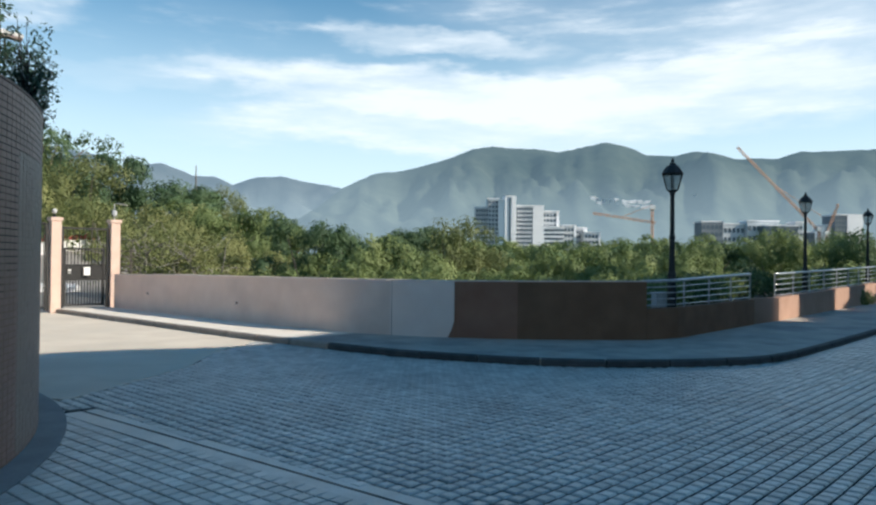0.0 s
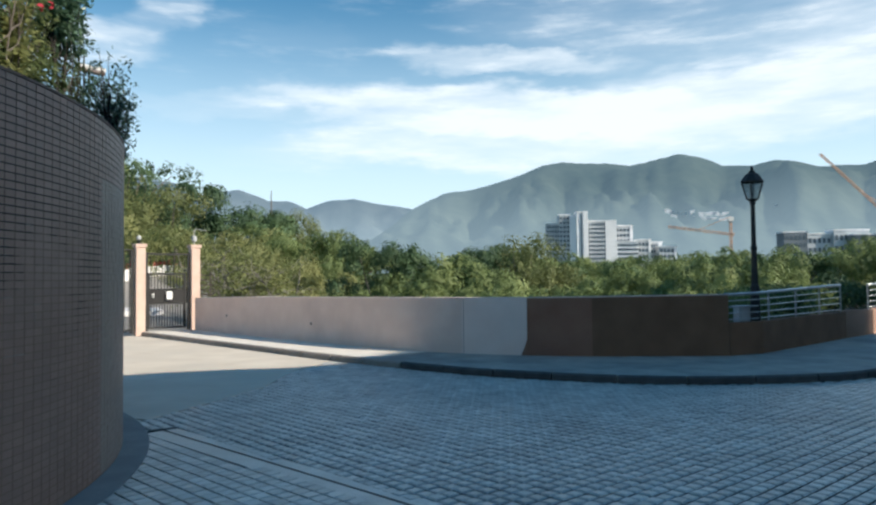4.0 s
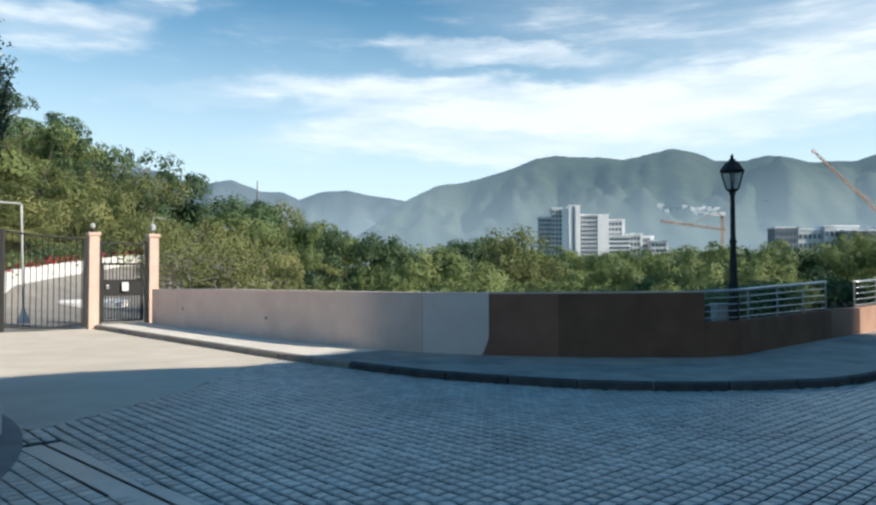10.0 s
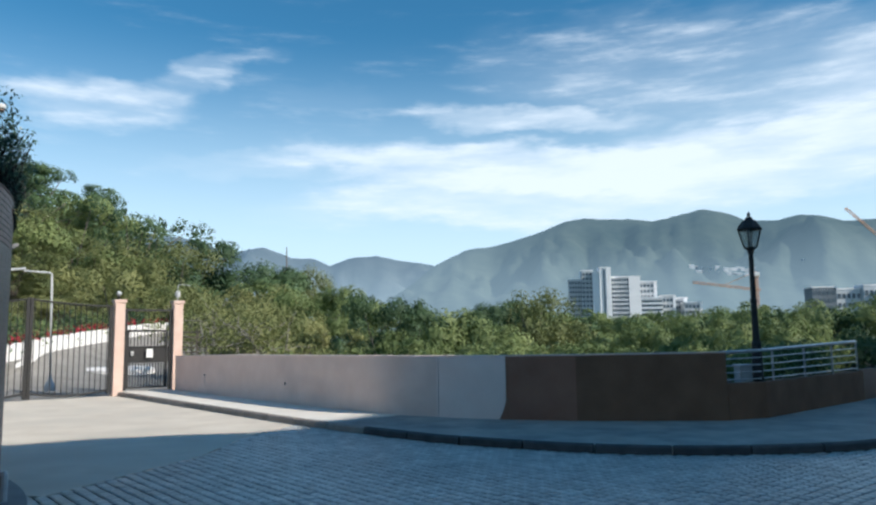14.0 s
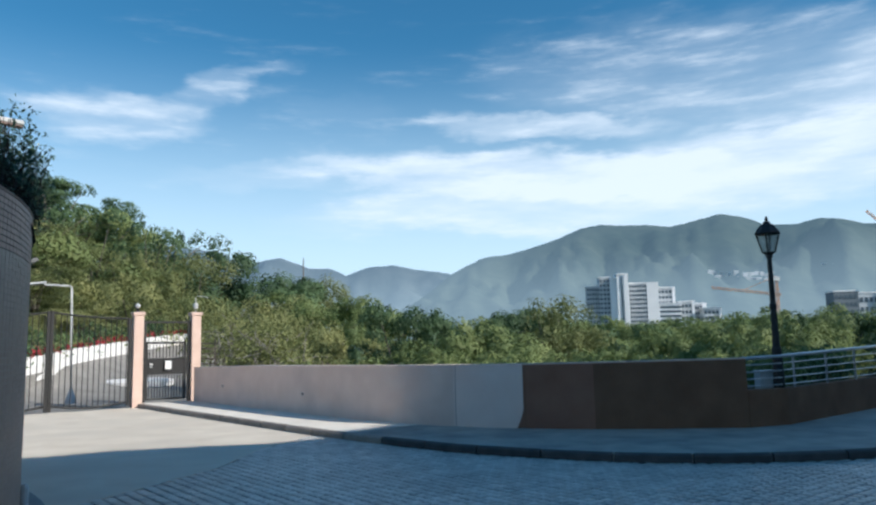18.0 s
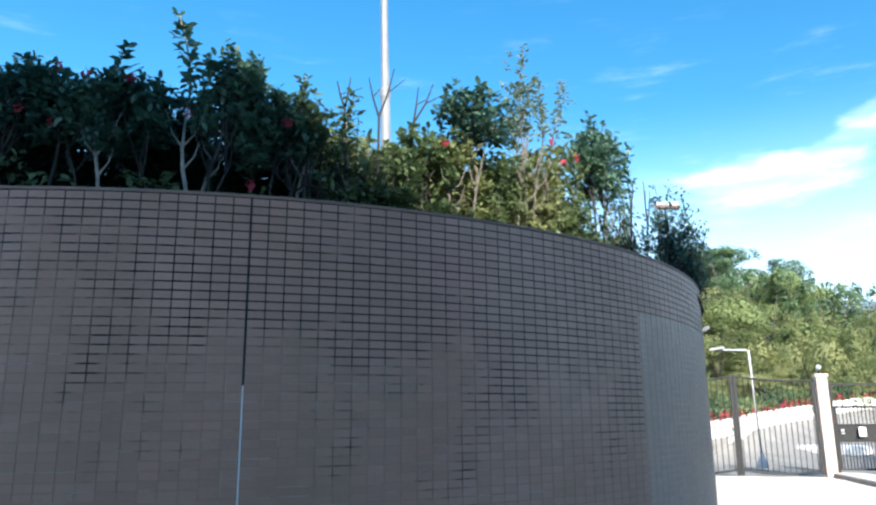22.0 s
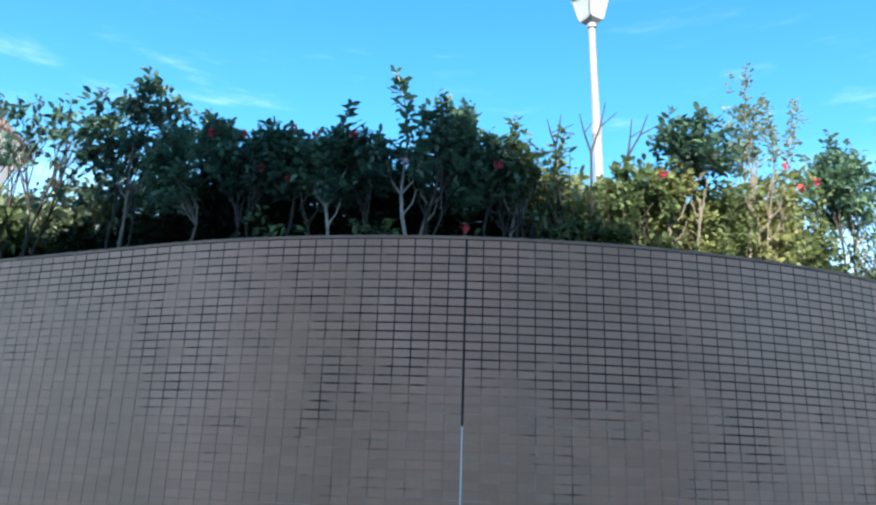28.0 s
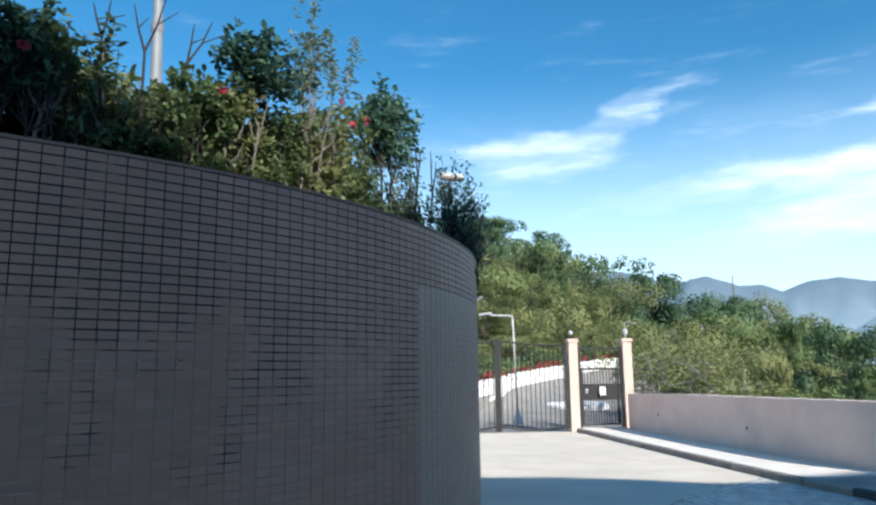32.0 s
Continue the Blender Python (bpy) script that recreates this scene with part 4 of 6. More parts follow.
g.f = [(w * i + k, w * i + k + 1, w * i + w + k + 1, w * i + w + k) for i in range(len(far_wall) - 1) for k in range(STEPS)]
drive = tagged(part("drive", g, M_DRIVE), "pale concrete drive climbing past the gate", "drive", kind="structure")
fl = [(p[0], p[1]) for p in far_wall]
lw = part("white_wall", strip(fl, offset(fl, 0.25), -1.0, [p[2] + 0.52 for p in far_wall]), M_LIMEWALL)
tagged(lw, "low white wall beside the climbing drive", "wall", kind="structure")
box = thing("utility_box", pose(4.13, 12.02, 0.48, 0, 0, 20), "small pale grey utility box behind the railing", "utility box")
part("case", Geo().box(-0.13, -0.08, 0, 0.13, 0.08, 0.40, bevel=0.012), M_GREYPAINT, box)
part("lid", Geo().box(-0.145, -0.095, 0.40, 0.145, 0.095, 0.425, bevel=0.006), M_GREYPAINT, box)
isl = thing("traffic_island", pose(*polar(30.2, 29), -0.05, 0, 0, 30), "low white-edged island on the drive", "island")
part("edging", Geo().lathe([(1.2, -0.6), (1.2, 0.42), (1.05, 0.5), (0.9, 0.5)], 24), M_LIMEWALL, isl)

# slatted fence in the growth beside the small gate
fence = thing("slatted_fence", pose(*polar(26.1, 23.2), -0.6, 0, 0, 10), "grey weathered slatted fence in the undergrowth", "fence")
for x in (0.0, 0.45):
    part("post", Geo().box(x - 0.02, -0.02, 0, x + 0.02, 0.02, 2.35), M_BARK, fence)
for k in range(7):
    part("slat", Geo().box(-0.1, -0.035, 1.3 + k * 0.15, 0.55, -0.02, 1.34 + k * 0.15), M_BARK, fence)


# ---- lamps ----
def lantern_lamp(at, height, paint, glass, label, group="", k=1.0):
    """A post with a fluted foot and a four-sided tapered lantern."""
    t = thing("street_lamp", at, label, "street lamp", group=group)
    h = height - 0.62 * k
    part("post", Geo().lathe([(0.11, 0), (0.11, 0.1), (0.085, 0.14), (0.075, h * 0.34), (0.058, h * 0.36), (0.05, h * 0.5), (0.046, h * 0.62), (0.056, h * 0.63), (0.056, h * 0.65), (0.042, h * 0.66), (0.036, h - 0.05), (0.05, h - 0.04), (0.05, h)], 12), paint, t, smooth=False)
    head = part("lantern", Geo().lathe([(0.05, h), (0.092 * k, h + 0.035 * k), (0.092 * k, h + 0.05 * k)], 4, spin=math.pi / 4), paint, t, "four-sided lantern head")
    g = Geo()
    for q in range(4):
        a = math.pi / 4 + q * math.pi / 2
        g.tube([(0.092 * k * math.cos(a), 0.092 * k * math.sin(a), h + 0.04 * k), (0.172 * k * math.cos(a), 0.172 * k * math.sin(a), h + 0.34 * k)], 0.013, 5)
    part("frame", g, paint, head)
    for q in range(4):
        a, b = math.pi / 4 + q * math.pi / 2, math.pi / 4 + (q + 1) * math.pi / 2
        v = [(r * math.cos(c), r * math.sin(c), z) for r, c, z in ((0.086 * k, a, h + 0.05 * k), (0.086 * k, b, h + 0.05 * k), (0.165 * k, b, h + 0.335 * k), (0.165 * k, a, h + 0.335 * k))]
        w = [(x * 0.97, y * 0.97, z) for x, y, z in v]
        part("pane", Geo().add(v + w, [(0, 1, 2, 3), (7, 6, 5, 4), (0, 4, 5, 1), (1, 5, 6, 2), (2, 6, 7, 3), (3, 7, 4, 0)]), glass, head)
    part("roof", Geo().lathe([(0.192 * k, h + 0.33 * k), (0.195 * k, h + 0.35 * k), (0.165 * k, h + 0.40 * k), (0.105 * k, h + 0.48 * k), (0.06 * k, h + 0.50 * k), (0.055 * k, h + 0.53 * k), (0.02 * k, h + 0.55 * k), (0.03 * k, h + 0.58 * k), (0.005 * k, h + 0.63 * k)], 8, spin=math.pi / 8), paint, head)
    return t


lantern_lamp(pose(4.27, 11.77, 0.48, 0, 0, 20), 2.86, M_IRON, M_CLEAR, "black iron lantern lamp behind the low wall", "lantern lamps")
lantern_lamp(pose(10.72, 19.70, 0.48, 0, 0, 20), 3.05, M_IRON, M_CLEAR, "black iron lantern lamp behind the low wall", "lantern lamps")
lantern_lamp(pose(16.4, 26.2, 0.48, 0, 0, 20), 3.1, M_IRON, M_CLEAR, "black iron lantern lamp behind the low wall", "lantern lamps")
lantern_lamp(pose(-5.28, 2.875, 2.50, 1.1, -0.4, 15), 4.05, M_LAMPWHITE, M_GLASS, "pale grey lantern lamp on the planted terrace", k=1.22)
sl = thing("drive_light", pose(-12.18, 18.24, 0.06, 0, 0, 0), "slim grey street light with a side arm", "street light")
part("base", Geo().lathe([(0.16, 0), (0.15, 0.1), (0.06, 0.32), (0.045, 0.4)], 10), M_GREYPAINT, sl)
part("pole", Geo().tube([(0, 0, 0.35), (-0.06, -0.05, 3.18), (-0.12, -0.09, 3.22)], 0.03, 8), M_GREYPAINT, sl, smooth=True)
part("arm", Geo().tube([(-0.10, -0.08, 3.21), (-0.60, -0.46, 3.24)], 0.028, 6), M_GREYPAINT, sl)
part("head", Geo().box(-0.2, -0.06, -0.03, 0.2, 0.06, 0.03, pose(-0.72, -0.54, 3.28, 0, -8, 37), 0.015), M_GREYPAINT, sl)
fx = thing("floodlight", pose(-4.08, 5.51, 2.50), "white tubular floodlight on a thin stem above the wall", "floodlight")
part("stem", Geo().tube([(-0.1, 0.0, 0), (-0.1, 0.0, 1.04)], 0.010, 6), M_IRON, fx)
part("body", Geo().box(-0.13, -0.045, -0.02, 0.13, 0.045, 0.03, pose(-0.08, 0.01, 1.07, 0, 6, 38), 0.012), M_WHITEPAINT, fx)
part("lens", Geo().box(-0.11, -0.04, -0.037, 0.125, 0.04, -0.02, pose(-0.08, 0.01, 1.07, 0, 6, 38)), M_ROOF, fx, "rust-red underside")
wlamp = thing("wall_light", pose(CX + RW * math.cos(0.93), CY + RW * math.sin(0.93), 2.35), "grey wall light on a bracket", "wall light")
part("bracket", Geo().tube([(0, 0, 0), (0.11, 0.12, 0.07)], 0.014, 6), M_DULL, wlamp)
part("head", Geo().box(-0.045, -0.09, -0.025, 0.045, 0.09, 0.025, pose(0.13, 0.14, 0.07, 30, 0, -40), 0.012), M_DULL, wlamp)
pipe = part("drain_stub", Geo().lathe([(0.035, 0), (0.035, 0.24), (0.02, 0.27)], 8, (CX + (RW + 0.03) * math.cos(0.66), CY + (RW + 0.03) * math.sin(0.66), 0)), M_WHITEPAINT)
tagged(pipe, "short white drain stub at the wall foot", "drain")


# ---- plants ----
def leaves(pts, nrm, size, rng, lift=0.5, fold=0.25):
    """Folded leaves at pts, facing roughly along nrm."""
    n = len(pts)
    d = nrm * lift + rng.normal(size=(n, 3)) * 0.6
    d /= np.linalg.norm(d, axis=1)[:, None]
    a = np.cross(d, rng.normal(size=(n, 3)))
    a /= np.linalg.norm(a, axis=1)[:, None]
    b = np.cross(d, a)
    s = (size * rng.uniform(0.65, 1.35, n))[:, None]
    tip, root = pts + a * s * 0.6, pts - a * s * 0.6
    l, r = pts + b * s * 0.33 + d * s * fold, pts - b * s * 0.33 + d * s * fold
    v = np.stack((root, l, tip, r), axis=1).reshape(-1, 3)
    k = np.arange(n) * 4
    f = np.concatenate((np.stack((k, k + 1, k + 2), 1), np.stack((k, k + 2, k + 3), 1)))
    return v, f


def leaf_mesh(name, v, f, mat):
    me = bpy.data.meshes.new(name)
    me.from_pydata(v.tolist(), [], f.tolist())
    me.materials.append(mat)
    return me


def make_tree(seed, crown_mat, lobes, count, leaf_size, wide=0.36, crown_from=0.35, label="", drooping=0.0):
    """A tree one unit high: a tapered trunk, limbs to each lobe of the crown, and a crown of many leaves with gaps."""
    rng = np.random.default_rng(seed)
    t = thing("tree", Matrix(), label, "tree", group="valley trees")
    cen, rad = [], []
    for k in range(lobes):
        u = rng.uniform(0, 1)
        ang, h = rng.uniform(0, 2 * math.pi), crown_from + (0.93 - crown_from) * u
        reach = wide * math.sqrt(max(0.05, 1 - ((h - crown_from - 0.22) / 0.62) ** 2)) * math.sqrt(rng.uniform(0.05, 1))
        cen.append((reach * math.cos(ang), reach * math.sin(ang), h))
        rad.append(rng.uniform(0.085, 0.175) * (1.15 - 0.4 * u))
    cen, rad = np.array(cen), np.array(rad)
    g = Geo()
    bend = rng.normal(size=2) * 0.03
    trunk = [(0, 0, -0.25), (bend[0] * 0.4, bend[1] * 0.4, 0.15), (bend[0], bend[1], 0.4), (bend[0] * 1.5, bend[1] * 1.5, 0.72)]
    g.tube(trunk, [0.03, 0.023, 0.016, 0.006], 7)
    for c in cen[:12]:
        z = rng.uniform(0.22, 0.5)
        mid = (c[0] * 0.45 + bend[0], c[1] * 0.45 + bend[1], z + (c[2] - z) * 0.6)
        g.tube([(bend[0] * 0.8, bend[1] * 0.8, z), mid, tuple(c)], [0.011, 0.007, 0.002], 5)
    part("trunk", g, M_BARK, t)
    # each lobe is a heap of smaller clumps, whose leaves face outwards
    sub = 8
    e = rng.normal(size=(lobes * sub, 3))
    e[:, 2] = np.abs(e[:, 2]) - 0.3
    e /= np.linalg.norm(e, axis=1)[:, None]
    host = np.repeat(np.arange(lobes), sub)
    mid = cen[host] + e * (rad[host] * rng.uniform(0.45, 0.85, len(host)))[:, None] * np.array([1.2, 1.2, 0.9])
    small = rad[host] * rng.uniform(0.36, 0.72, len(host))
    pick = rng.choice(len(host), count, p=small ** 2 / (small ** 2).sum())
    d = rng.normal(size=(count, 3)) + e[pick] * 0.9
    d[:, 2] = np.where(d[:, 2] < -0.6, -d[:, 2], d[:, 2])
    d /= np.linalg.norm(d, axis=1)[:, None]
    pts = mid[pick] + d * (small[pick] * rng.uniform(0.55, 1.14, count))[:, None] * np.array([1.1, 1.1, 0.9])
    pts[:, 2] -= drooping * rng.uniform(0, 1, count) ** 2
    v, f = leaves(pts, d, leaf_size, rng, 5.0, 0.06)
    part("crown", leaf_mesh("crown", v, f, crown_mat), None, t)
    return t


def plant(src, x, y, top, width, turn, label):
    z = land(x, y)
    t = copy_thing(src, pose(x, y, z, 0, 0, turn) @ Matrix.Diagonal((width, width, max(2.0, top - z), 1)))
    return tagged(t, label)


rng = random.Random(11)
SRC = {
    "round": [make_tree(1, M_CROWN, 18, 23000, 0.0150, label="x"), make_tree(2, M_CROWN, 22, 23000, 0.0145, 0.40, 0.30, label="x"), make_tree(3, M_CROWN, 16, 22000, 0.0150, 0.42, 0.25, label="x")],
    "dark": [make_tree(4, M_CROWN_DARK, 20, 22000, 0.0145, 0.34, 0.25, label="x"), make_tree(5, M_CROWN_DARK, 16, 12000, 0.0165, 0.40, 0.45, label="x")],
    "dry": [make_tree(6, M_CROWN_DRY, 24, 20000, 0.0135, 0.38, 0.15, label="x", drooping=0.06), make_tree(7, M_CROWN_DRY, 20, 19000, 0.0135, 0.42, 0.2, label="x", drooping=0.05)],
    "open": [make_tree(8, M_CROWN_DARK, 18, 7500, 0.0165, 0.40, 0.35, label="x")],
}
LABELS = {"round": "bright green broad-crowned tree on the valley slope", "dark": "dark green dense tree on the slope", "dry": "olive-brown feathery tree on the hillside", "open": "thin open-crowned tree against the sky"}
# tops of the tree line: azimuth, elevation
TOPS_AZ = [-60, -40, -30, -22.7, -18.8, -13.3, -9, -5.4, -2, 1.8, 4, 6.5, 9, 11.8, 15, 18.6, 21, 23.6, 27, 31, 34.6, 37.1, 45, 60, 90, 120]
TOPS_EL = [3.0, 2.6, 2.2, 3.0, 2.7, 2.9, 2.1, 2.6, 3.2, 3.8, 2.8, 1.6, 2.6, 3.6, 4.4, 5.7, 5.4, 5.6, 8.6, 9.6, 11.2, 12.0, 14, 15, 13, 12]


def place(kind, az, r, el, width):
    x, y = polar(az, r)
    plant(rng.choice(SRC[kind]), x, y, 1.4 + r * math.tan(radians(el)), width, rng.uniform(0, 360), LABELS[kind])


# trees of the valley, far to near
for az in np.arange(-46, 20, 3.0):
    r = rng.uniform(54, 74)
    el = float(np.interp(az, TOPS_AZ, TOPS_EL)) - 0.75 + rng.uniform(-0.4, 0.15)
    place("round" if rng.random() < 0.7 else "dark", az + rng.uniform(-0.8, 0.8), r, el, rng.uniform(10, 14))
for az in np.arange(-44, 24, 5.0):
    r = rng.uniform(40, 48)
    el = float(np.interp(az, TOPS_AZ, TOPS_EL)) * 0.3 + rng.uniform(-0.8, 0.2)
    place(rng.choice(["round", "round", "dark", "round", "dry"] if az < 8 else ["round", "dry", "dry"]), az + rng.uniform(-1, 1), r, el, rng.uniform(7.5, 10.5))
for az in np.arange(-40, 26, 4.4):
    edge_r = float(np.interp(az, EDGE_AZ, EDGE_R))
    r = edge_r + rng.uniform(9, 13)
    place(rng.choice(["round", "round", "dry"]), az + rng.uniform(-1, 1), r, rng.uniform(-1.2, -0.2), rng.uniform(5.0, 6.5))
# the crowns that stand out: kind, azimuth, elevation of the top, breadth in degrees, distance
for kind, az, el, broad, r in (("round", 16.3, 3.8, 5.0, 48), ("dark", 11.4, 3.3, 4.9, 38), ("round", 8.1, 2.2, 5.2, 34), ("dark", 6.0, 2.5, 2.6, 44), ("round", 4.2, 0.9, 3.2, 31), ("dry", -1.0, 3.5, 8.6, 37),
                               ("dark", -6.5, 2.2, 4.4, 41), ("round", -9.3, 1.7, 4.4, 35), ("round", -12.0, 1.2, 3.8, 34), ("dark", -14.4, 2.3, 4.6, 42), ("round", -17.4, 2.0, 4.4, 40), ("dark", -20.1, 2.6, 5.6, 44), ("round", -23.4, 2.6, 5.0, 46),
                               ("dark", -30.5, 2.3, 6.0, 46), ("dry", 21.4, 2.2, 5.0, 34), ("dry", 17.4, 5.0, 8.0, 70), ("round", -27.0, 2.4, 5.0, 48)):
    x, y = polar(az, r)
    high = 1.4 + r * math.tan(radians(el)) - land(x, y)
    place(kind, az, r, el, max(r * math.tan(radians(broad)) / 0.86, 0.72 * high))
# hillside
for ring_r, share in ((42, 0.48), (53, 0.78), (66, 1.0)):
    for az in np.arange(20.5, 64, 3.3 if ring_r < 60 else 2.9):
        el = float(np.interp(az, TOPS_AZ, TOPS_EL)) * share + rng.uniform(-0.5, 0.35)
        kinds = ["dry", "dry", "dry", "round"] if ring_r < 60 else ["dark", "dark", "open", "round"]
        place(rng.choice(kinds), az + rng.uniform(-1, 1), ring_r + rng.uniform(-3, 3), el, rng.uniform(8.5, 12) * ring_r / 50)
for az in np.arange(22, 60, 4.2):
    r = 33 + (40 - az) * 0.35 + rng.uniform(-1, 1.5)
    place("dry" if rng.random() < 0.7 else "round", az, max(r, 28) + 3, rng.uniform(1.6, 3.2) * (0.6 + az / 60), rng.uniform(5.5, 7.5))
for az, el in ((36.6, 12.3), (33.0, 11.0), (30.4, 9.9), (27.6, 9.0)):
    place("open", az, 62, el, 10)
# grey leafless scrub behind the parapet by the gate
for i, (az, r, w, h) in enumerate(((23.6, 24.5, 2.2, 3.1), (21.8, 24.0, 2.0, 2.9), (20.2, 22.5, 1.8, 2.5), (24.6, 27.0, 2.4, 3.6))):
    rg = np.random.default_rng(60 + i)
    x, y = polar(az, r)
    t = thing("bare_scrub", pose(x, y, land(x, y)), "tangled grey scrub with few leaves", "shrub", group="scrub behind the parapet")
    hh = 0.9 + h - land(x, y) - 1.9
    tips = []
    for k in range(7):
        g = Geo()
        q = rg.uniform(0, 2 * math.pi)
        e = np.array([w * 0.5 * math.cos(q), w * 0.5 * math.sin(q), hh * rg.uniform(0.75, 1.0)])
        m = e * np.array([0.35, 0.35, 0.6]) + rg.normal(size=3) * 0.15
        g.tube([(0, 0, -0.3), m, e], [0.05, 0.032, 0.01], 5)
        for j in range(6):
            u = rg.uniform(0.3, 1.0)
            c = (1 - u) * m + u * e
            d = c + rg.normal(size=3) * np.array([0.5, 0.5, 0.3]) + np.array([0, 0, 0.25])
            g.tube([c, (c + d) / 2 + rg.normal(size=3) * 0.08, d], [0.018, 0.012, 0.004], 4)
            tips.append(d)
        part("stem", g, M_GREYBARK, t)
    tips = np.repeat(np.array(tips), 26, axis=0) + rg.normal(size=(len(tips) * 26, 3)) * 0.22
    v, f = leaves(tips, rg.normal(size=tips.shape) + np.array([0, 0, 0.6]), 0.10, rg)
    part("foliage", leaf_mesh("foliage", v, f, M_CROWN_DRY), None, t)
# the tall pointed tree over the valley trees
sp_x, sp_y = polar(18.6, 90)
pine = thing("conifer", pose(sp_x, sp_y, land(sp_x, sp_y)), "tall thin conifer with a bare tip", "tree")
ph = 1.4 + 90 * math.tan(radians(6.9)) - land(sp_x, sp_y)
part("trunk", Geo().tube([(0, 0, -0.5), (0, 0, ph * 0.6), (0, 0, ph)], [0.22, 0.14, 0.05], 6), M_BARK, pine)
prng = np.random.default_rng(21)
nn = 1100
hz = prng.uniform(0.3, 0.84, nn)
ang = prng.uniform(0, 2 * math.pi, nn)
rr = (0.95 - hz) * 4.0 * np.sqrt(prng.uniform(0.05, 1, nn)) * (0.6 + 0.4 * np.sin(hz * 60 + ang * 2))
pts = np.stack((rr * np.cos(ang), rr * np.sin(ang), hz * ph), 1)
v, f = leaves(pts, np.stack((np.cos(ang), np.sin(ang), np.full(nn, 0.4)), 1), 0.42, prng)
part("crown", leaf_mesh("crown", v, f, M_CROWN_DRY), None, pine)
for kind in SRC.values():           # the patterns stand among the far trees
    for k, src in enumerate(kind):
        az, r = -41 - 2.1 * k - 0.7 * rng.random() * 3, 80 + rng.uniform(0, 20)
        x, y = polar(az, r)
        src.matrix_basis = pose(x, y, land(x, y), 0, 0, 40 * k) @ Matrix.Diagonal((11, 11, 11 + 2 * k, 1))
        tagged(src, "broad tree on the far valley slope")


# red flowers and low growth on the white wall
def bush(name, at, w, d, h, count, size, mat, label, category, seed, flowers=0, group=""):
    rg = np.random.default_rng(seed)
    t = thing(name, at, label, category, group=group)
    g = Geo()
    for k in range(5):
        a = rg.uniform(0, 2 * math.pi)
        g.tube([(0, 0, -0.1), (0.12 * w * math.cos(a), 0.12 * d * math.sin(a), h * 0.35), (0.4 * w * math.cos(a), 0.4 * d * math.sin(a), h * 0.8)], [0.02, 0.014, 0.004], 5)
    part("stem", g, M_BARK, t)
    u = rg.normal(size=(count, 3))
    u /= np.linalg.norm(u, axis=1)[:, None]
    bump = 1 + 0.25 * np.sin(u[:, 0] * 7 + seed) * np.cos(u[:, 1] * 6 + u[:, 2] * 5)
    p = u * np.array([w / 2, d / 2, h / 2]) * (rg.uniform(0.35, 1.05, count) * bump)[:, None] + np.array([0, 0, h / 2])
    v, f = leaves(p, u, size, rg)
    part("foliage", leaf_mesh("foliage", v, f, mat), None, t)
    if flowers:
        q = p[rg.choice(count, flowers)] * np.array([1, 1, 0.22]) + np.array([0, 0, 0.55])
        v, f = leaves(np.repeat(q, 5, 0) + rg.normal(size=(flowers * 5, 3)) * size * 0.3, np.repeat(u[:flowers], 5, 0), size * 1.0, rg)
        tagged(part("flowers", leaf_mesh("flowers", v, f, M_PETAL), None, t, "red petals"), kind="stuff")
    return t


for i in range(2, len(far_wall) - 1, 2):
    p = offset(fl, 0.75)[i]
    k = (i * 7) % 5
    bush("flowering_shrub", pose(p[0], p[1], far_wall[i][2] - 0.1), 1.7, 1.1, 1.05 + 0.12 * k, 500, 0.12, M_CROWN if k % 2 else M_CROWN_DARK, "low shrub with red flowers behind the white wall", "shrub", i, 34, "shrubs on the drive wall")
for i, (x, y, h) in enumerate([(4.9, 13.0, 0.62), (5.6, 13.9, 0.7), (6.4, 14.8, 0.75), (7.4, 16.4, 0.8), (8.5, 17.6, 0.75), (9.6, 18.9, 0.8), (11.8, 21.3, 0.85), (13.2, 23.0, 0.8), (14.6, 24.9, 0.85), (16.4, 27.5, 0.9), (3.6, 12.5, 0.5)]):
    bush("clipped_shrub", pose(x - 0.36, y + 0.32, 0.48), 1.35, 1.2, h, 900, 0.085, M_CROWN_DARK if i % 3 else M_CROWN, "low green shrub behind the railing", "shrub", 60 + i, 0, "shrubs behind the railings")


# hedge on the curved wall
def on_terrace(a, z, back=0.42):
    """A place over the terrace: degrees round the wall's centre, height, metres behind the wall's face."""
    return np.array([*ring(radians(a), RW - back), z])


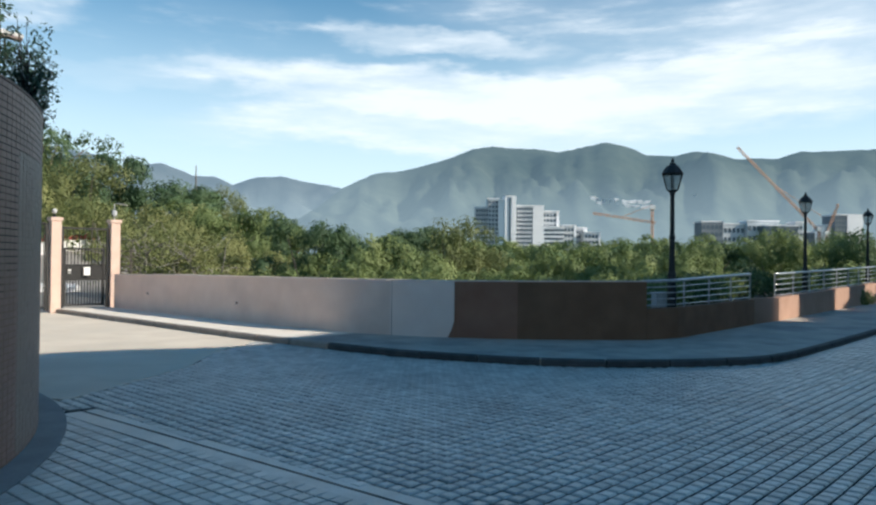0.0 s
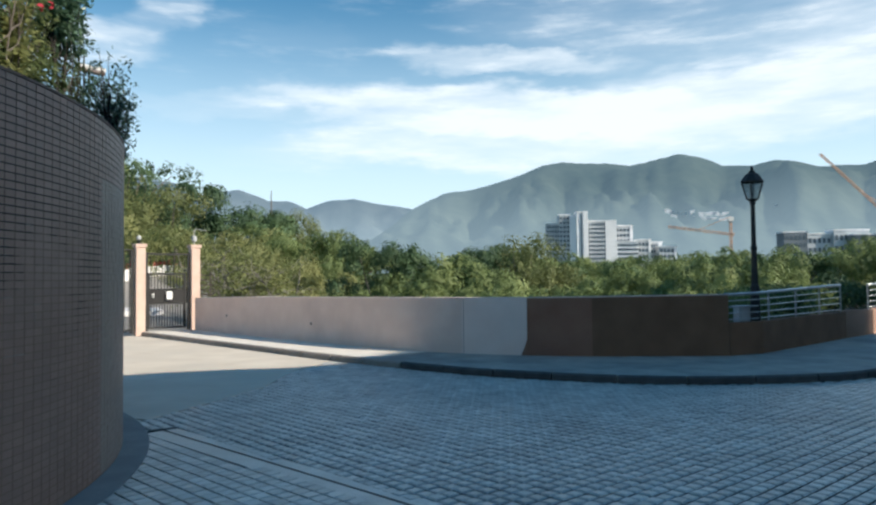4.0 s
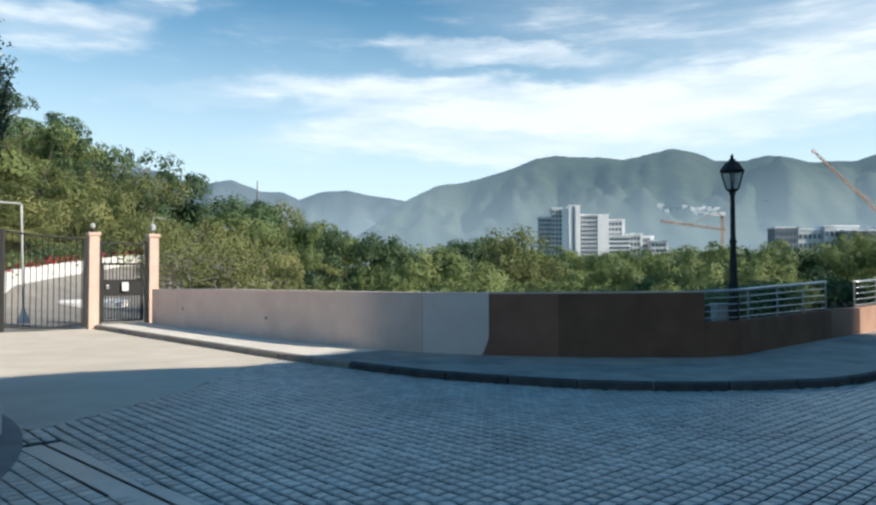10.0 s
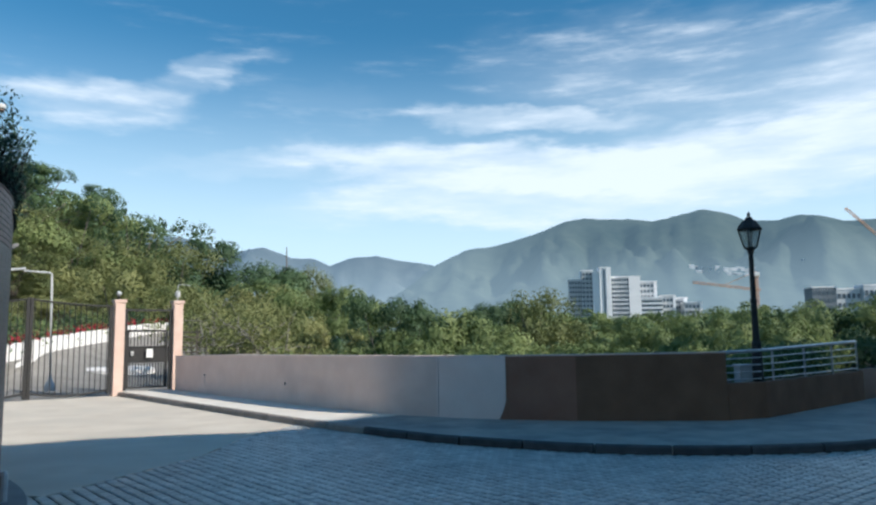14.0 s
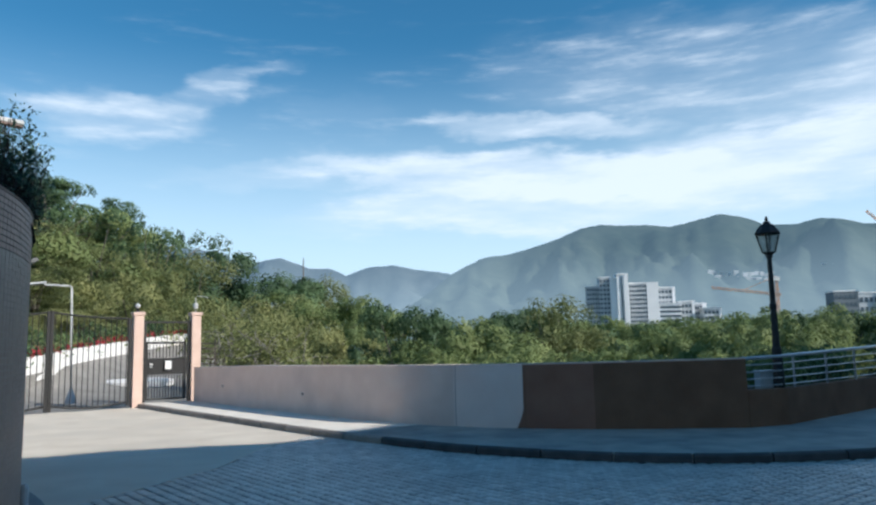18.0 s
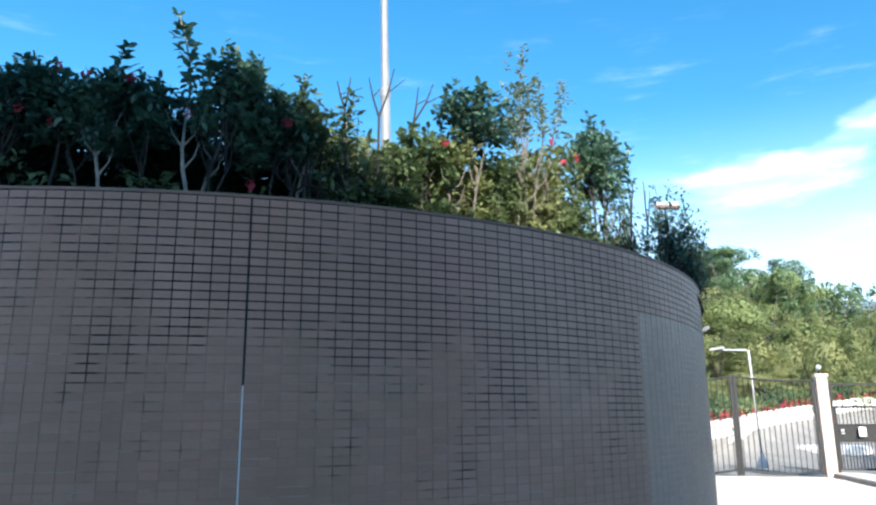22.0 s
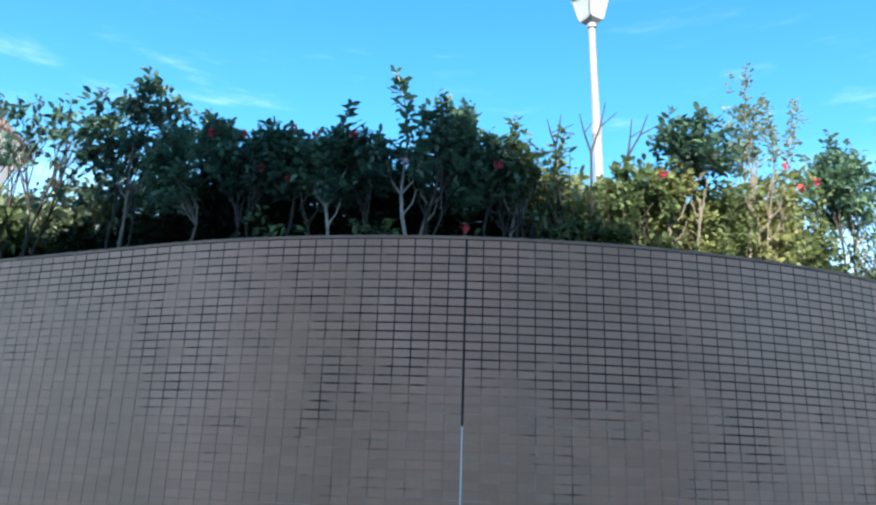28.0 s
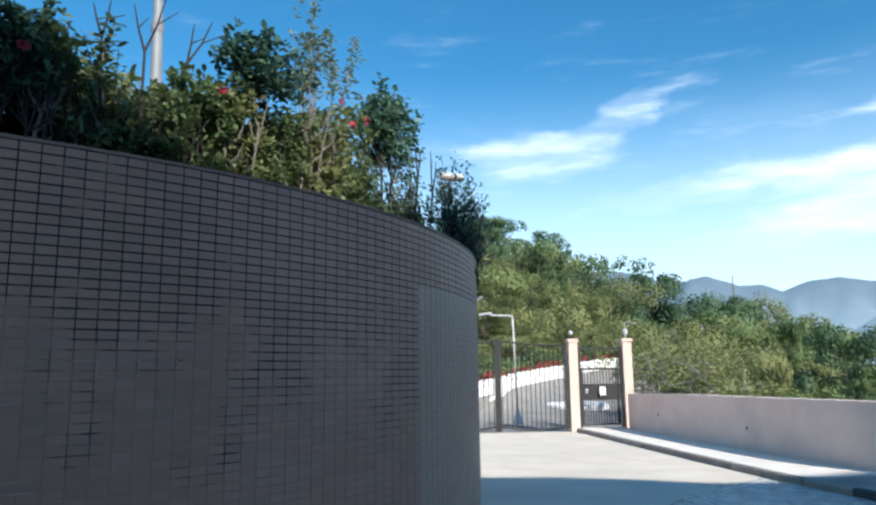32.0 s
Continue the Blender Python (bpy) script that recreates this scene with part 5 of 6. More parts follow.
def long_leaves(root, way, length, rg):
    """Pointed leaves that start at root, run along way and droop at the tip."""
    n = len(root)
    d = way / np.linalg.norm(way, axis=1)[:, None]
    side = np.cross(d, np.array([0, 0, 1.0]) + rg.normal(size=(n, 3)) * 0.35)
    side /= np.linalg.norm(side, axis=1)[:, None]
    L = (length * rg.uniform(0.6, 1.25, n))[:, None]
    drop = np.array([0, 0, -1.0]) * L
    a, b, tip = root + d * L * 0.34, root + d * L * 0.7 + drop * 0.06, root + d * L + drop * 0.22
    v = np.stack((root, a - side * L * 0.21, a + side * L * 0.21, b - side * L * 0.17, b + side * L * 0.17, tip), axis=1).reshape(-1, 3)
    k = np.arange(n)[:, None] * 6
    f = np.concatenate([k + np.array(t) for t in ((0, 2, 1), (1, 2, 4), (1, 4, 3), (3, 4, 5))])
    return v, f


def whorls(tips, axes, per, length, rg):
    """Rosettes of leaves round the twig tips."""
    root = np.repeat(tips, per, axis=0) + rg.normal(size=(len(tips) * per, 3)) * 0.012
    ax = np.repeat(axes / np.linalg.norm(axes, axis=1)[:, None], per, axis=0)
    out = rg.normal(size=root.shape)
    out -= ax * (out * ax).sum(1)[:, None]
    out /= np.linalg.norm(out, axis=1)[:, None]
    root = root - ax * rg.uniform(0, 0.07, len(root))[:, None]
    return long_leaves(root, out + ax * rg.uniform(0.1, 0.9, len(root))[:, None], length, rg)


def shrub(a, wide, low, top, count, mat, seed, label, leaf=0.075, back=0.42, deep=0.16, stems=3, foot=None, bark=None, flowers=(), per=7, hang=0.0, name="hibiscus_shrub", girth=0.7):
    """Crooked stems that fork into a lumpy crown of leaf rosettes: wide degrees to each side, from low to top."""
    rg = np.random.default_rng(seed)
    t = thing(name, Matrix.Translation(Vector(on_terrace(a, 2.5, back))), label, "shrub", group="hedge on the curved wall")
    base = on_terrace(a, 2.5, back)
    mid_z, half = (low + top) / 2, (top - low) / 2
    lumps = [(rg.uniform(-0.85, 0.85), rg.uniform(-0.75, 0.75), rg.uniform(0.28, 0.55)) for _ in range(12)]
    tips, axes = [], []
    while len(tips) < count:
        u, w, s = lumps[int(rg.integers(12))]
        q = rg.normal(size=3)
        q /= np.linalg.norm(q)
        q *= rg.uniform(0.55, 1.05)
        x, z = u + q[0] * s, w + q[1] * s
        if abs(x) > 1.05 or z > 1.0 - 0.35 * x * x or z < -1.05:
            continue
        p = on_terrace(a + x * wide, mid_z + z * half, back - q[2] * deep)
        tips.append(p - base)
        o = np.array([math.cos(radians(a)), math.sin(radians(a)), 0]) * 0.5
        axes.append(o + np.array([0, 0, 0.75 - hang]) + rg.normal(size=3) * 0.4)
    tips, axes = np.array(tips), np.array(axes)
    foot = a if foot is None else foot
    for k in range(stems):
        fa = foot + (k - (stems - 1) / 2) * min(1.6, wide * 0.35) + rg.normal() * 0.3
        ta = a + (k - (stems - 1) / 2) * wide * 0.55
        g = Geo()
        line = []
        for u in np.linspace(0, 1, 7):
            kink = min(0.8, 0.2 * wide) * math.sin(8 * u + seed + 2 * k) * (0.25 + u) * (1 - 0.4 * u)
            line.append(on_terrace(fa + (ta - fa) * u ** 1.3 + kink, 2.46 + (low + half * 0.7 - 2.46) * u, back - 0.10 * (1 - u)) - base)
        g.tube(line, [girth * q for q in (0.015, 0.013, 0.012, 0.010, 0.008, 0.006, 0.004)], 6)
        for j in range(9 if count > 10 else 0):
            e = tips[int(rg.integers(len(tips)))]
            s = line[3 + j % 4]
            g.tube([s, (s + e) / 2 + rg.normal(size=3) * 0.03, e], [0.006, 0.0045, 0.002], 4)
        part("stem", g, bark or M_TWIG, t)
    v, f = whorls(tips, axes, per, leaf, rg)
    part("foliage", leaf_mesh("foliage", v, f, mat), None, t)
    for fa, fz in flowers:
        c = on_terrace(fa, fz, 0.26) - base
        pd = np.array([[math.cos(radians(a)) * 0.6 - math.sin(radians(a)) * math.cos(q), math.sin(radians(a)) * 0.6 + math.cos(radians(a)) * math.cos(q), math.sin(q)] for q in np.linspace(0, 2 * math.pi, 6)[:-1]])
        v, f = leaves(c + pd * 0.018, pd, 0.044, rg, 0.9, 0.1)
        part("flower", leaf_mesh("flower", v, f, M_PETAL), None, t, "open red flower")


DENSE, AIRY = "dense dark hibiscus shrub with red flowers and crooked stems", "airy small tree with drooping outer leaves"
LIT, GREY = "sunlit yellow-green shrub on the terrace edge", "grey-green shrub with many thin stems"
# the sunlit end beyond the airy trees, its sun put into paler leaves
for i, (a, back, top) in enumerate(((-78, 0.35, 3.2), (-72, 0.35, 3.3), (-66, 0.35, 3.4), (-60.5, 0.4, 3.35), (-83, 0.6, 3.4), (-76, 1.0, 3.7), (-69, 1.0, 3.7), (-63, 1.0, 3.6), (-90, 0.6, 3.5))):
    shrub(a, 3.4, 2.42, top, 330, M_PALE_LEAF if i in (0, 1, 2, 4) else M_GREY_LEAF, 800 + i, "pale broad-leaved shrub spilling over the wall", 0.105, back, 0.2, 2, per=6, hang=0.5, name="broadleaf_shrub")
shrub(-71, 5.5, 3.45, 4.55, 88, M_HIBISCUS, 810, AIRY, 0.085, 0.5, 0.25, 3, per=5, hang=0.7)
shrub(-60, 5.5, 3.55, 4.35, 92, M_HIBISCUS, 811, AIRY, 0.085, 0.45, 0.22, 3, -56, per=5, hang=0.6)
shrub(-53, 2.6, 3.4, 4.15, 28, M_HIBISCUS, 812, AIRY, 0.08, 0.45, 0.2, 2, -54, per=5, hang=0.5)
shrub(-46.5, 4.5, 3.25, 4.16, 268, M_HIBISCUS, 813, "small tree with a full drooping crown", 0.085, 0.45, 0.25, 2, -44, per=6, hang=0.4)
shrub(-40.5, 3.6, 3.05, 3.95, 243, M_GREY_LEAF, 814, "soft grey-green shrub behind the hedge", 0.06, 0.75, 0.2, 2)
shrub(-35.5, 2.0, 3.2, 3.84, 83, M_PALE_LEAF, 815, "pale feathery twigs above the hedge", 0.05, 0.8, 0.15, 2, per=6)
# the dense dark stretch
shrub(-38.5, 3.6, 3.05, 3.70, 396, M_HIBISCUS, 820, DENSE, 0.064, 0.36, 0.16, 1, -36.6, M_BARK, ((-33.3, 3.46), (-36.2, 3.5)))
shrub(-33.2, 3.4, 3.00, 3.60, 379, M_HIBISCUS, 821, DENSE, 0.064, 0.36, 0.16, 2, -33.0, None, ((-29.3, 3.46), (-31.5, 3.2)))
shrub(-28.6, 3.0, 3.02, 3.50, 345, M_HIBISCUS, 822, DENSE, 0.064, 0.36, 0.16, 1, -27.6, None, ((-29.2, 3.12), (-27.5, 3.42)))
shrub(-23.8, 3.2, 3.00, 3.48, 353, M_HIBISCUS, 823, DENSE, 0.064, 0.36, 0.16, 1, -23.0, None, ((-24.7, 3.40),))
shrub(-18.4, 2.3, 3.05, 3.70, 318, M_HIBISCUS, 824, DENSE, 0.064, 0.38, 0.16, 2, -19.0, None, ((-21.0, 3.21),))
shrub(-15.2, 2.6, 2.95, 3.48, 310, M_HIBISCUS, 825, DENSE, 0.064, 0.40, 0.16, 2, -14.5, None, ((-14.6, 3.2),))
for i, (a, z) in enumerate(((-24.2, 2.80), (-21.9, 2.82), (-16.8, 2.74), (-28.8, 2.78), (-31.5, 2.86))):
    shrub(a, 1.0, z - 0.14, z + 0.08, 7, M_GREY_LEAF, 840 + i, "low leafy sprig at the foot of the hedge", 0.065, 0.24, 0.06, 1, per=6, flowers=((a, z + 0.05),) if i == 2 else (), name="low_sprig")
shrub(-11.4, 2.6, 2.62, 3.54, 268, M_GREY_LEAF, 826, GREY, 0.055, 0.40, 0.2, 5, -12.2, M_TWIG, per=6)
shrub(-7.6, 2.2, 2.60, 3.40, 179, M_GREY_LEAF, 827, GREY, 0.055, 0.42, 0.2, 4, -7.8, M_TWIG, per=6)
# the sunlit stretch past the white lamp, the sun put into its leaf colours
shrub(-4.2, 2.8, 2.56, 3.36, 330, M_LIT_LEAF, 828, LIT, 0.062, 0.42, 0.2, 2, flowers=((-2.9, 3.23),))
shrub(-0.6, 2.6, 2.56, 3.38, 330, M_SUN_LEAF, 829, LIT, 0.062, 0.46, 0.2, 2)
shrub(3.6, 2.8, 2.56, 3.42, 340, M_LIT_LEAF, 830, LIT, 0.060, 0.46, 0.2, 2, flowers=((8.1, 3.44),))
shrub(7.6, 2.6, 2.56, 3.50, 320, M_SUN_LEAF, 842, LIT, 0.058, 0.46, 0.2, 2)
shrub(11.2, 2.8, 2.60, 3.56, 320, M_LIT_LEAF, 831, LIT, 0.055, 0.46, 0.2, 2, flowers=((11.2, 3.38), (9.4, 3.3)))
shrub(0.4, 2.7, 3.20, 3.74, 192, M_HIBISCUS, 832, "small crooked tree with a rounded leafy crown", 0.070, 0.36, 0.18, 1, -0.3, M_BARK, per=7, name="hedge_tree")
shrub(6.0, 2.0, 3.3, 4.0, 108, M_PALE_LEAF, 833, "slender sunlit shrub with pale leaves", 0.05, 0.42, 0.14, 1, 5.5, M_BARK, per=6)
shrub(18.2, 4.4, 3.10, 3.88, 352, M_HIBISCUS, 834, "small dark tree with a spreading crown", 0.065, 0.38, 0.2, 2, 14.2, M_TWIG, per=7, name="hedge_tree")
shrub(15.0, 3.2, 2.55, 3.15, 166, M_GREY_LEAF, 835, GREY, 0.05, 0.40, 0.16, 3)
shrub(22.5, 3.0, 2.56, 3.5, 275, M_GREY_LEAF, 836, "thin twiggy shrub at the wall end", 0.042, 0.40, 0.16, 5, per=5)
shrub(27.5, 3.4, 2.56, 3.56, 256, M_HIBISCUS, 837, "thin twiggy shrub at the wall end", 0.045, 0.14, 0.25, 5, per=5)
shrub(33.0, 3.6, 2.56, 3.46, 296, M_HIBISCUS, 838, "thin twiggy shrub at the wall end", 0.045, 0.14, 0.25, 5, per=5)
shrub(39.0, 3.6, 2.56, 3.20, 185, M_HIBISCUS, 839, "thin twiggy shrub at the wall end", 0.045, 0.40, 0.18, 4, per=5)
for i, (a, top, n) in enumerate(((36, 3.42, 90), (40, 3.36, 90), (44, 3.22, 80))):
    shrub(a, 2.6, 2.55, top, n, M_HIBISCUS, 870 + i, "thin twiggy shrub leaning out over the wall end", 0.045, 0.08, 0.3, 6, per=5)
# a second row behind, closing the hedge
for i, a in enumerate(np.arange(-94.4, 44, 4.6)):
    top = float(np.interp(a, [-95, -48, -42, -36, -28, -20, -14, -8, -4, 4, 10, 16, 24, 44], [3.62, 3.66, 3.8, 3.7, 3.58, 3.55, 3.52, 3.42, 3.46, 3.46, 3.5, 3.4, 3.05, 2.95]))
    # Leaf colour by stretch puts the sun and shade into the row.
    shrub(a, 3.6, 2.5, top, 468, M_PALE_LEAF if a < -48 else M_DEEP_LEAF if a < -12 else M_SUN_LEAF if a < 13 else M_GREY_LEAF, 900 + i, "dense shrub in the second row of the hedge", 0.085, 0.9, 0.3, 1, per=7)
# low growth that closes the foot of the hedge, shade put into its colour
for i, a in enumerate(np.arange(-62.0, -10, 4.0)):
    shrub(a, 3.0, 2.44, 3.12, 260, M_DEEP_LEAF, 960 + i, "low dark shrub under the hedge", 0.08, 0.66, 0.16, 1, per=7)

# bare forked twigs by the white lamp
for i, (a0, fork_a, fork_z, ends) in enumerate(((-8.4, -7.8, 3.36, ((-6.6, 3.72), (-8.6, 3.62))), (-6.6, -5.0, 3.36, ((-4.6, 3.62), (-3.3, 3.67))), (-10.6, -10.4, 3.38, ((-10.0, 3.60), (-11.0, 3.56))), (-13.5, -13.0, 3.2, ((-12.2, 3.42), (-13.6, 3.46))), (21.5, 23.5, 3.25, ((24.6, 3.52), (22.8, 3.5))), (26.5, 29.0, 3.2, ((31.5, 3.58), (28.4, 3.6))), (35.0, 38.0, 3.1, ((41.5, 3.46), (37.4, 3.52))), (39.0, 42.0, 3.0, ((45.5, 3.36), (42.0, 3.42))), (-30.0, -29.0, 3.3, ((-24.2, 3.52), (-25.4, 3.60))))):
    rad = RW - 0.34
    spot = lambda a, z: (*ring(radians(a), rad), z)
    t = thing("bare_twig", Matrix(), "bare forked twig standing up from the hedge", "shrub", group="bare twigs in the hedge")
    part("stem", Geo().tube([spot(a0, 2.48), spot((a0 + fork_a) / 2 + 0.25, 2.9), spot(fork_a, fork_z)], [0.012, 0.010, 0.008], 6), M_TWIG, t)
    for a, z in ends:
        mid_z = fork_z + (z - fork_z) * 0.5
        part("fork", Geo().tube([spot(fork_a, fork_z), spot(fork_a + (a - fork_a) * 0.6, mid_z), spot(a, z)], [0.008, 0.006, 0.003], 5), M_TWIG, t)
        part("fork", Geo().tube([spot(fork_a + (a - fork_a) * 0.6, mid_z), spot(a + 0.9, z - 0.06)], [0.005, 0.002], 5), M_TWIG, t)

# upright leafy shoots above the hedge
SHOOTS = ((-26.8, 3.70, 0.02, 0.10, M_HIBISCUS), (-20.7, 3.90, -0.03, 0.11, M_HIBISCUS), (-19.6, 3.70, 0.03, 0.08, M_HIBISCUS), (5.6, 4.20, 0.0, 0.05, M_PALE_LEAF), (8.2, 4.06, 0.05, 0.05, M_PALE_LEAF), (6.8, 4.0, 0.03, 0.05, M_PALE_LEAF),
          (16.6, 3.92, -0.02, 0.07, M_HIBISCUS), (-44.2, 4.16, 0.0, 0.085, M_HIBISCUS), (-2.0, 3.62, 0.06, 0.09, M_PALE_LEAF), (-13.2, 3.58, 0.0, 0.08, M_GREY_LEAF), (-10.6, 3.5, 0.02, 0.08, M_GREY_LEAF))
for i, (a, top, lean, size, mat) in enumerate(SHOOTS):
    rg = np.random.default_rng(700 + i)
    t = thing("upright_shoot", pose(*on_terrace(a, 2.5, 0.34), 0, 0, a), "tall upright leafy shoot on the terrace edge", "shrub", group="shoots above the hedge")
    h = top - 2.5
    path = [np.array([0.02 * math.sin(5 * u + i), lean * 4 * u * u + 0.045 * math.sin(8 * u + 1.7 * i) * (1 - 0.5 * u), -0.05 + (h + 0.03) * u]) for u in np.linspace(0, 1, 11)]
    part("stem", Geo().tube(path, [(0.014 if size > 0.07 else 0.007) * (1 - 0.075 * k) for k in range(11)], 6), M_PALEBARK if i in (0, 1) else M_BARK, t, "crooked stem")
    for s, (u, out) in enumerate(((3, 0.09), (4, -0.08), (4, 0.10))):
        c = path[u]
        part("side_twig", Geo().tube([c, c + np.array([0.03, out * 0.7, 0.07]), c + np.array([0.04, out * (1.0 + 0.2 * s), 0.16 + 0.05 * s])], [0.008, 0.005, 0.002], 5), M_PALEBARK if i in (0, 1) else M_BARK, t)
    tiers = np.linspace(0.70, 1.0, 8 if size > 0.07 else 16)
    tips = np.array([[np.interp(u * 10, range(11), [p[k] for p in path]) for k in range(3)] for u in tiers])
    if size <= 0.07:
        tips = np.concatenate((tips, tips[:12] + rg.normal(size=(12, 3)) * np.array([0.05, 0.08, 0.06])))
    v, f = whorls(tips, np.tile(np.array([0.1, 0, 1.0]), (len(tips), 1)), 8, size * 0.85, rg)
    part("foliage", leaf_mesh("foliage", v, f, mat), None, t)

# house beyond the terrace
hx, hy = polar(112.8, 21)
hs = thing("house", pose(hx, hy, -0.5, 0, 0, 18), "cream rendered house with a round corner tower and a tiled roof", "house")
part("wall", Geo().lathe([(2.2, 0), (2.2, 8.7)], 36), M_CREAM, hs, "round cream tower wall")
part("cornice", Geo().lathe([(2.22, 8.7), (2.32, 8.75), (2.32, 8.95), (2.5, 9.05), (2.52, 9.25)], 36), M_FACADE, hs, "pale moulded cornice")
part("roof", Geo().lathe([(2.66, 9.25), (2.62, 9.32), (1.4, 10.5), (0.05, 11.3)], 36), M_ROOF, hs, "shallow cone of pinkish tiles")
part("main_block", Geo().box(-9, -7, 0, -0.6, -0.4, 9.2), M_CREAM, hs)
part("side_wing", Geo().box(-3, 2.6, 0, 3.2, 6.4, 6.9), M_CREAM, hs)

# ---- town in the valley ----
def block(name, x0, x1, y, depth, top, mat, label, storeys=0, cols=0, side=None, yaw=0.0, category="building", windows=None, z0=-14.0):
    """A far building: walls, a rooftop rim and rows of windows on the side towards the valley."""
    w = x1 - x0
    t = thing(name, pose(x0, y, 0, 0, 0, yaw), label, category)
    part("wall", Geo().box(0, 0, z0, w, depth, top), mat, t)
    part("roof_rim", Geo().box(-0.5, -0.5, top, w + 0.5, depth + 0.5, top + 1.3), M_TOWER, t, "white roof rim")
    # White strip on the grey front: the sunlit end face put into colour.
    if side is not None:
        part("side_face", Geo().box(w - side, -0.45, z0, w + 0.3, -0.02, top), M_TOWER, t, "white strip for the sunlit end face")
    span = w - (side or 0)
    if storeys:
        for s in range(storeys):
            z = top - (s + 1) * (top - 14) / storeys
            if cols == 1:
                part("window", Geo().box(0.4, -0.35, z + 0.5, span - 0.3, -0.12, z + 0.5 + (top - 14) / storeys * 0.5), windows or M_PANE, t)
            else:
                for c in range(cols):
                    part("window", Geo().box(span * (c + 0.18) / cols, -0.35, z + 0.6, span * (c + 0.82) / cols, -0.12, z + 0.6 + (top - 14) / storeys * 0.5), windows or M_PANE, t)
    return t


block("office_building", 42.1, 55, 735, 22, 54.5, M_TOWER_GREY, "grey office building with a white roof rim", 9, 5)
block("office_building", 54.1, 64.5, 730, 22, 62.5, M_TOWER_GREY, "tall grey building beside a white tower", 11, 3)
block("tower_building", 64.2, 71, 724, 18, 60.5, M_TOWER, "slim white tower building in the valley", 0, 0)
block("tower_building", 70.4, 80.8, 722, 20, 64.5, M_TOWER, "tall white tower building with a dark slot", 0, 0, 4.0)
part("slot", Geo().box(74.2, 721.4, 14, 75.6, 721.9, 63.5), M_PANE, bpy.data.objects["tower_building.001"], at=Matrix.Translation((-70.4, -722, 0)))
block("office_building", 79.8, 109.2, 728, 26, 55.8, M_TOWER_GREY, "broad grey office block with a white strip for its sunlit end", 10, 8, 10.5)
block("office_building", 110.2, 126.6, 740, 24, 51.5, M_TOWER_GREY, "pale stepped office building", 7, 4, 2.5)
block("office_building", 109.6, 129.8, 728, 10, 35.2, M_TOWER, "low white office building with banded windows", 5, 1)
block("low_building", 130.8, 143, 735, 20, 37.2, M_TOWER_GREY, "low grey town building", 4, 3, 2.0)
block("low_building", 142.5, 156, 745, 20, 35.2, M_TOWER_GREY, "low grey town building", 4, 4, 3.5)
block("low_building", 150, 166, 728, 20, 30.0, M_TOWER_GREY, "low grey town building with a white edge", 3, 4, 2.0)
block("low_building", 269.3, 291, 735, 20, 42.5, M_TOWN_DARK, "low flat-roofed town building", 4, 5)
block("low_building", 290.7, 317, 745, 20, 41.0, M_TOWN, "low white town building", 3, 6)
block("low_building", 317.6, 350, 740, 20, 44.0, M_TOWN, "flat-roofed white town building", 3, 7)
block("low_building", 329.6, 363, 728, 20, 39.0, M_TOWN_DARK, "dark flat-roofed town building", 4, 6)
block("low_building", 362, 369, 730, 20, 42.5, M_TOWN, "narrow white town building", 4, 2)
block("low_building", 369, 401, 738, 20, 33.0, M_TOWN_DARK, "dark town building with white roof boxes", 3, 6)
block("office_building", 401.1, 429, 730, 24, 50.5, M_TOWN_DARK, "grey office block with a white strip for its sunlit end", 8, 4, 15.5)
for k, (x, z) in enumerate(((385, 40), (391, 39.5), (397, 40.5))):
    block("roof_box", x, x + 4.5, 737, 5, z, M_TOWER, "small white rooftop box", category="roof box")
# villas on the mountain side
vr = random.Random(5)
for tier, (el0, el1, count) in enumerate(((4.75, 4.35, 15), (4.42, 3.95, 11))):
    for k in range(count):
        u = (k + vr.uniform(-0.2, 0.2)) / count
        x, y, z = on_ridge("mountain_near", -12.0 - 4.4 * u - 0.5 * tier, el0 + (el1 - el0) * u + vr.uniform(-0.04, 0.04))
        w, h = vr.uniform(9, 17), vr.uniform(4, 8)
        block("villa", x, x + w, y - 6, 7, z + h, M_VILLA if vr.random() < 0.55 else M_TOWN, "white villa high on the mountain side", category="villa", z0=z - 6)
for az, w in ((-19.5, 22), (-19.9, 14), (-20.2, 12)):
    x, y, z = on_ridge("mountain_near", az, 4.85)
    block("villa", x, x + w, y - 6, 7, z + 5, M_TOWN, "pale villa high on the mountain side", category="villa", z0=z - 6)


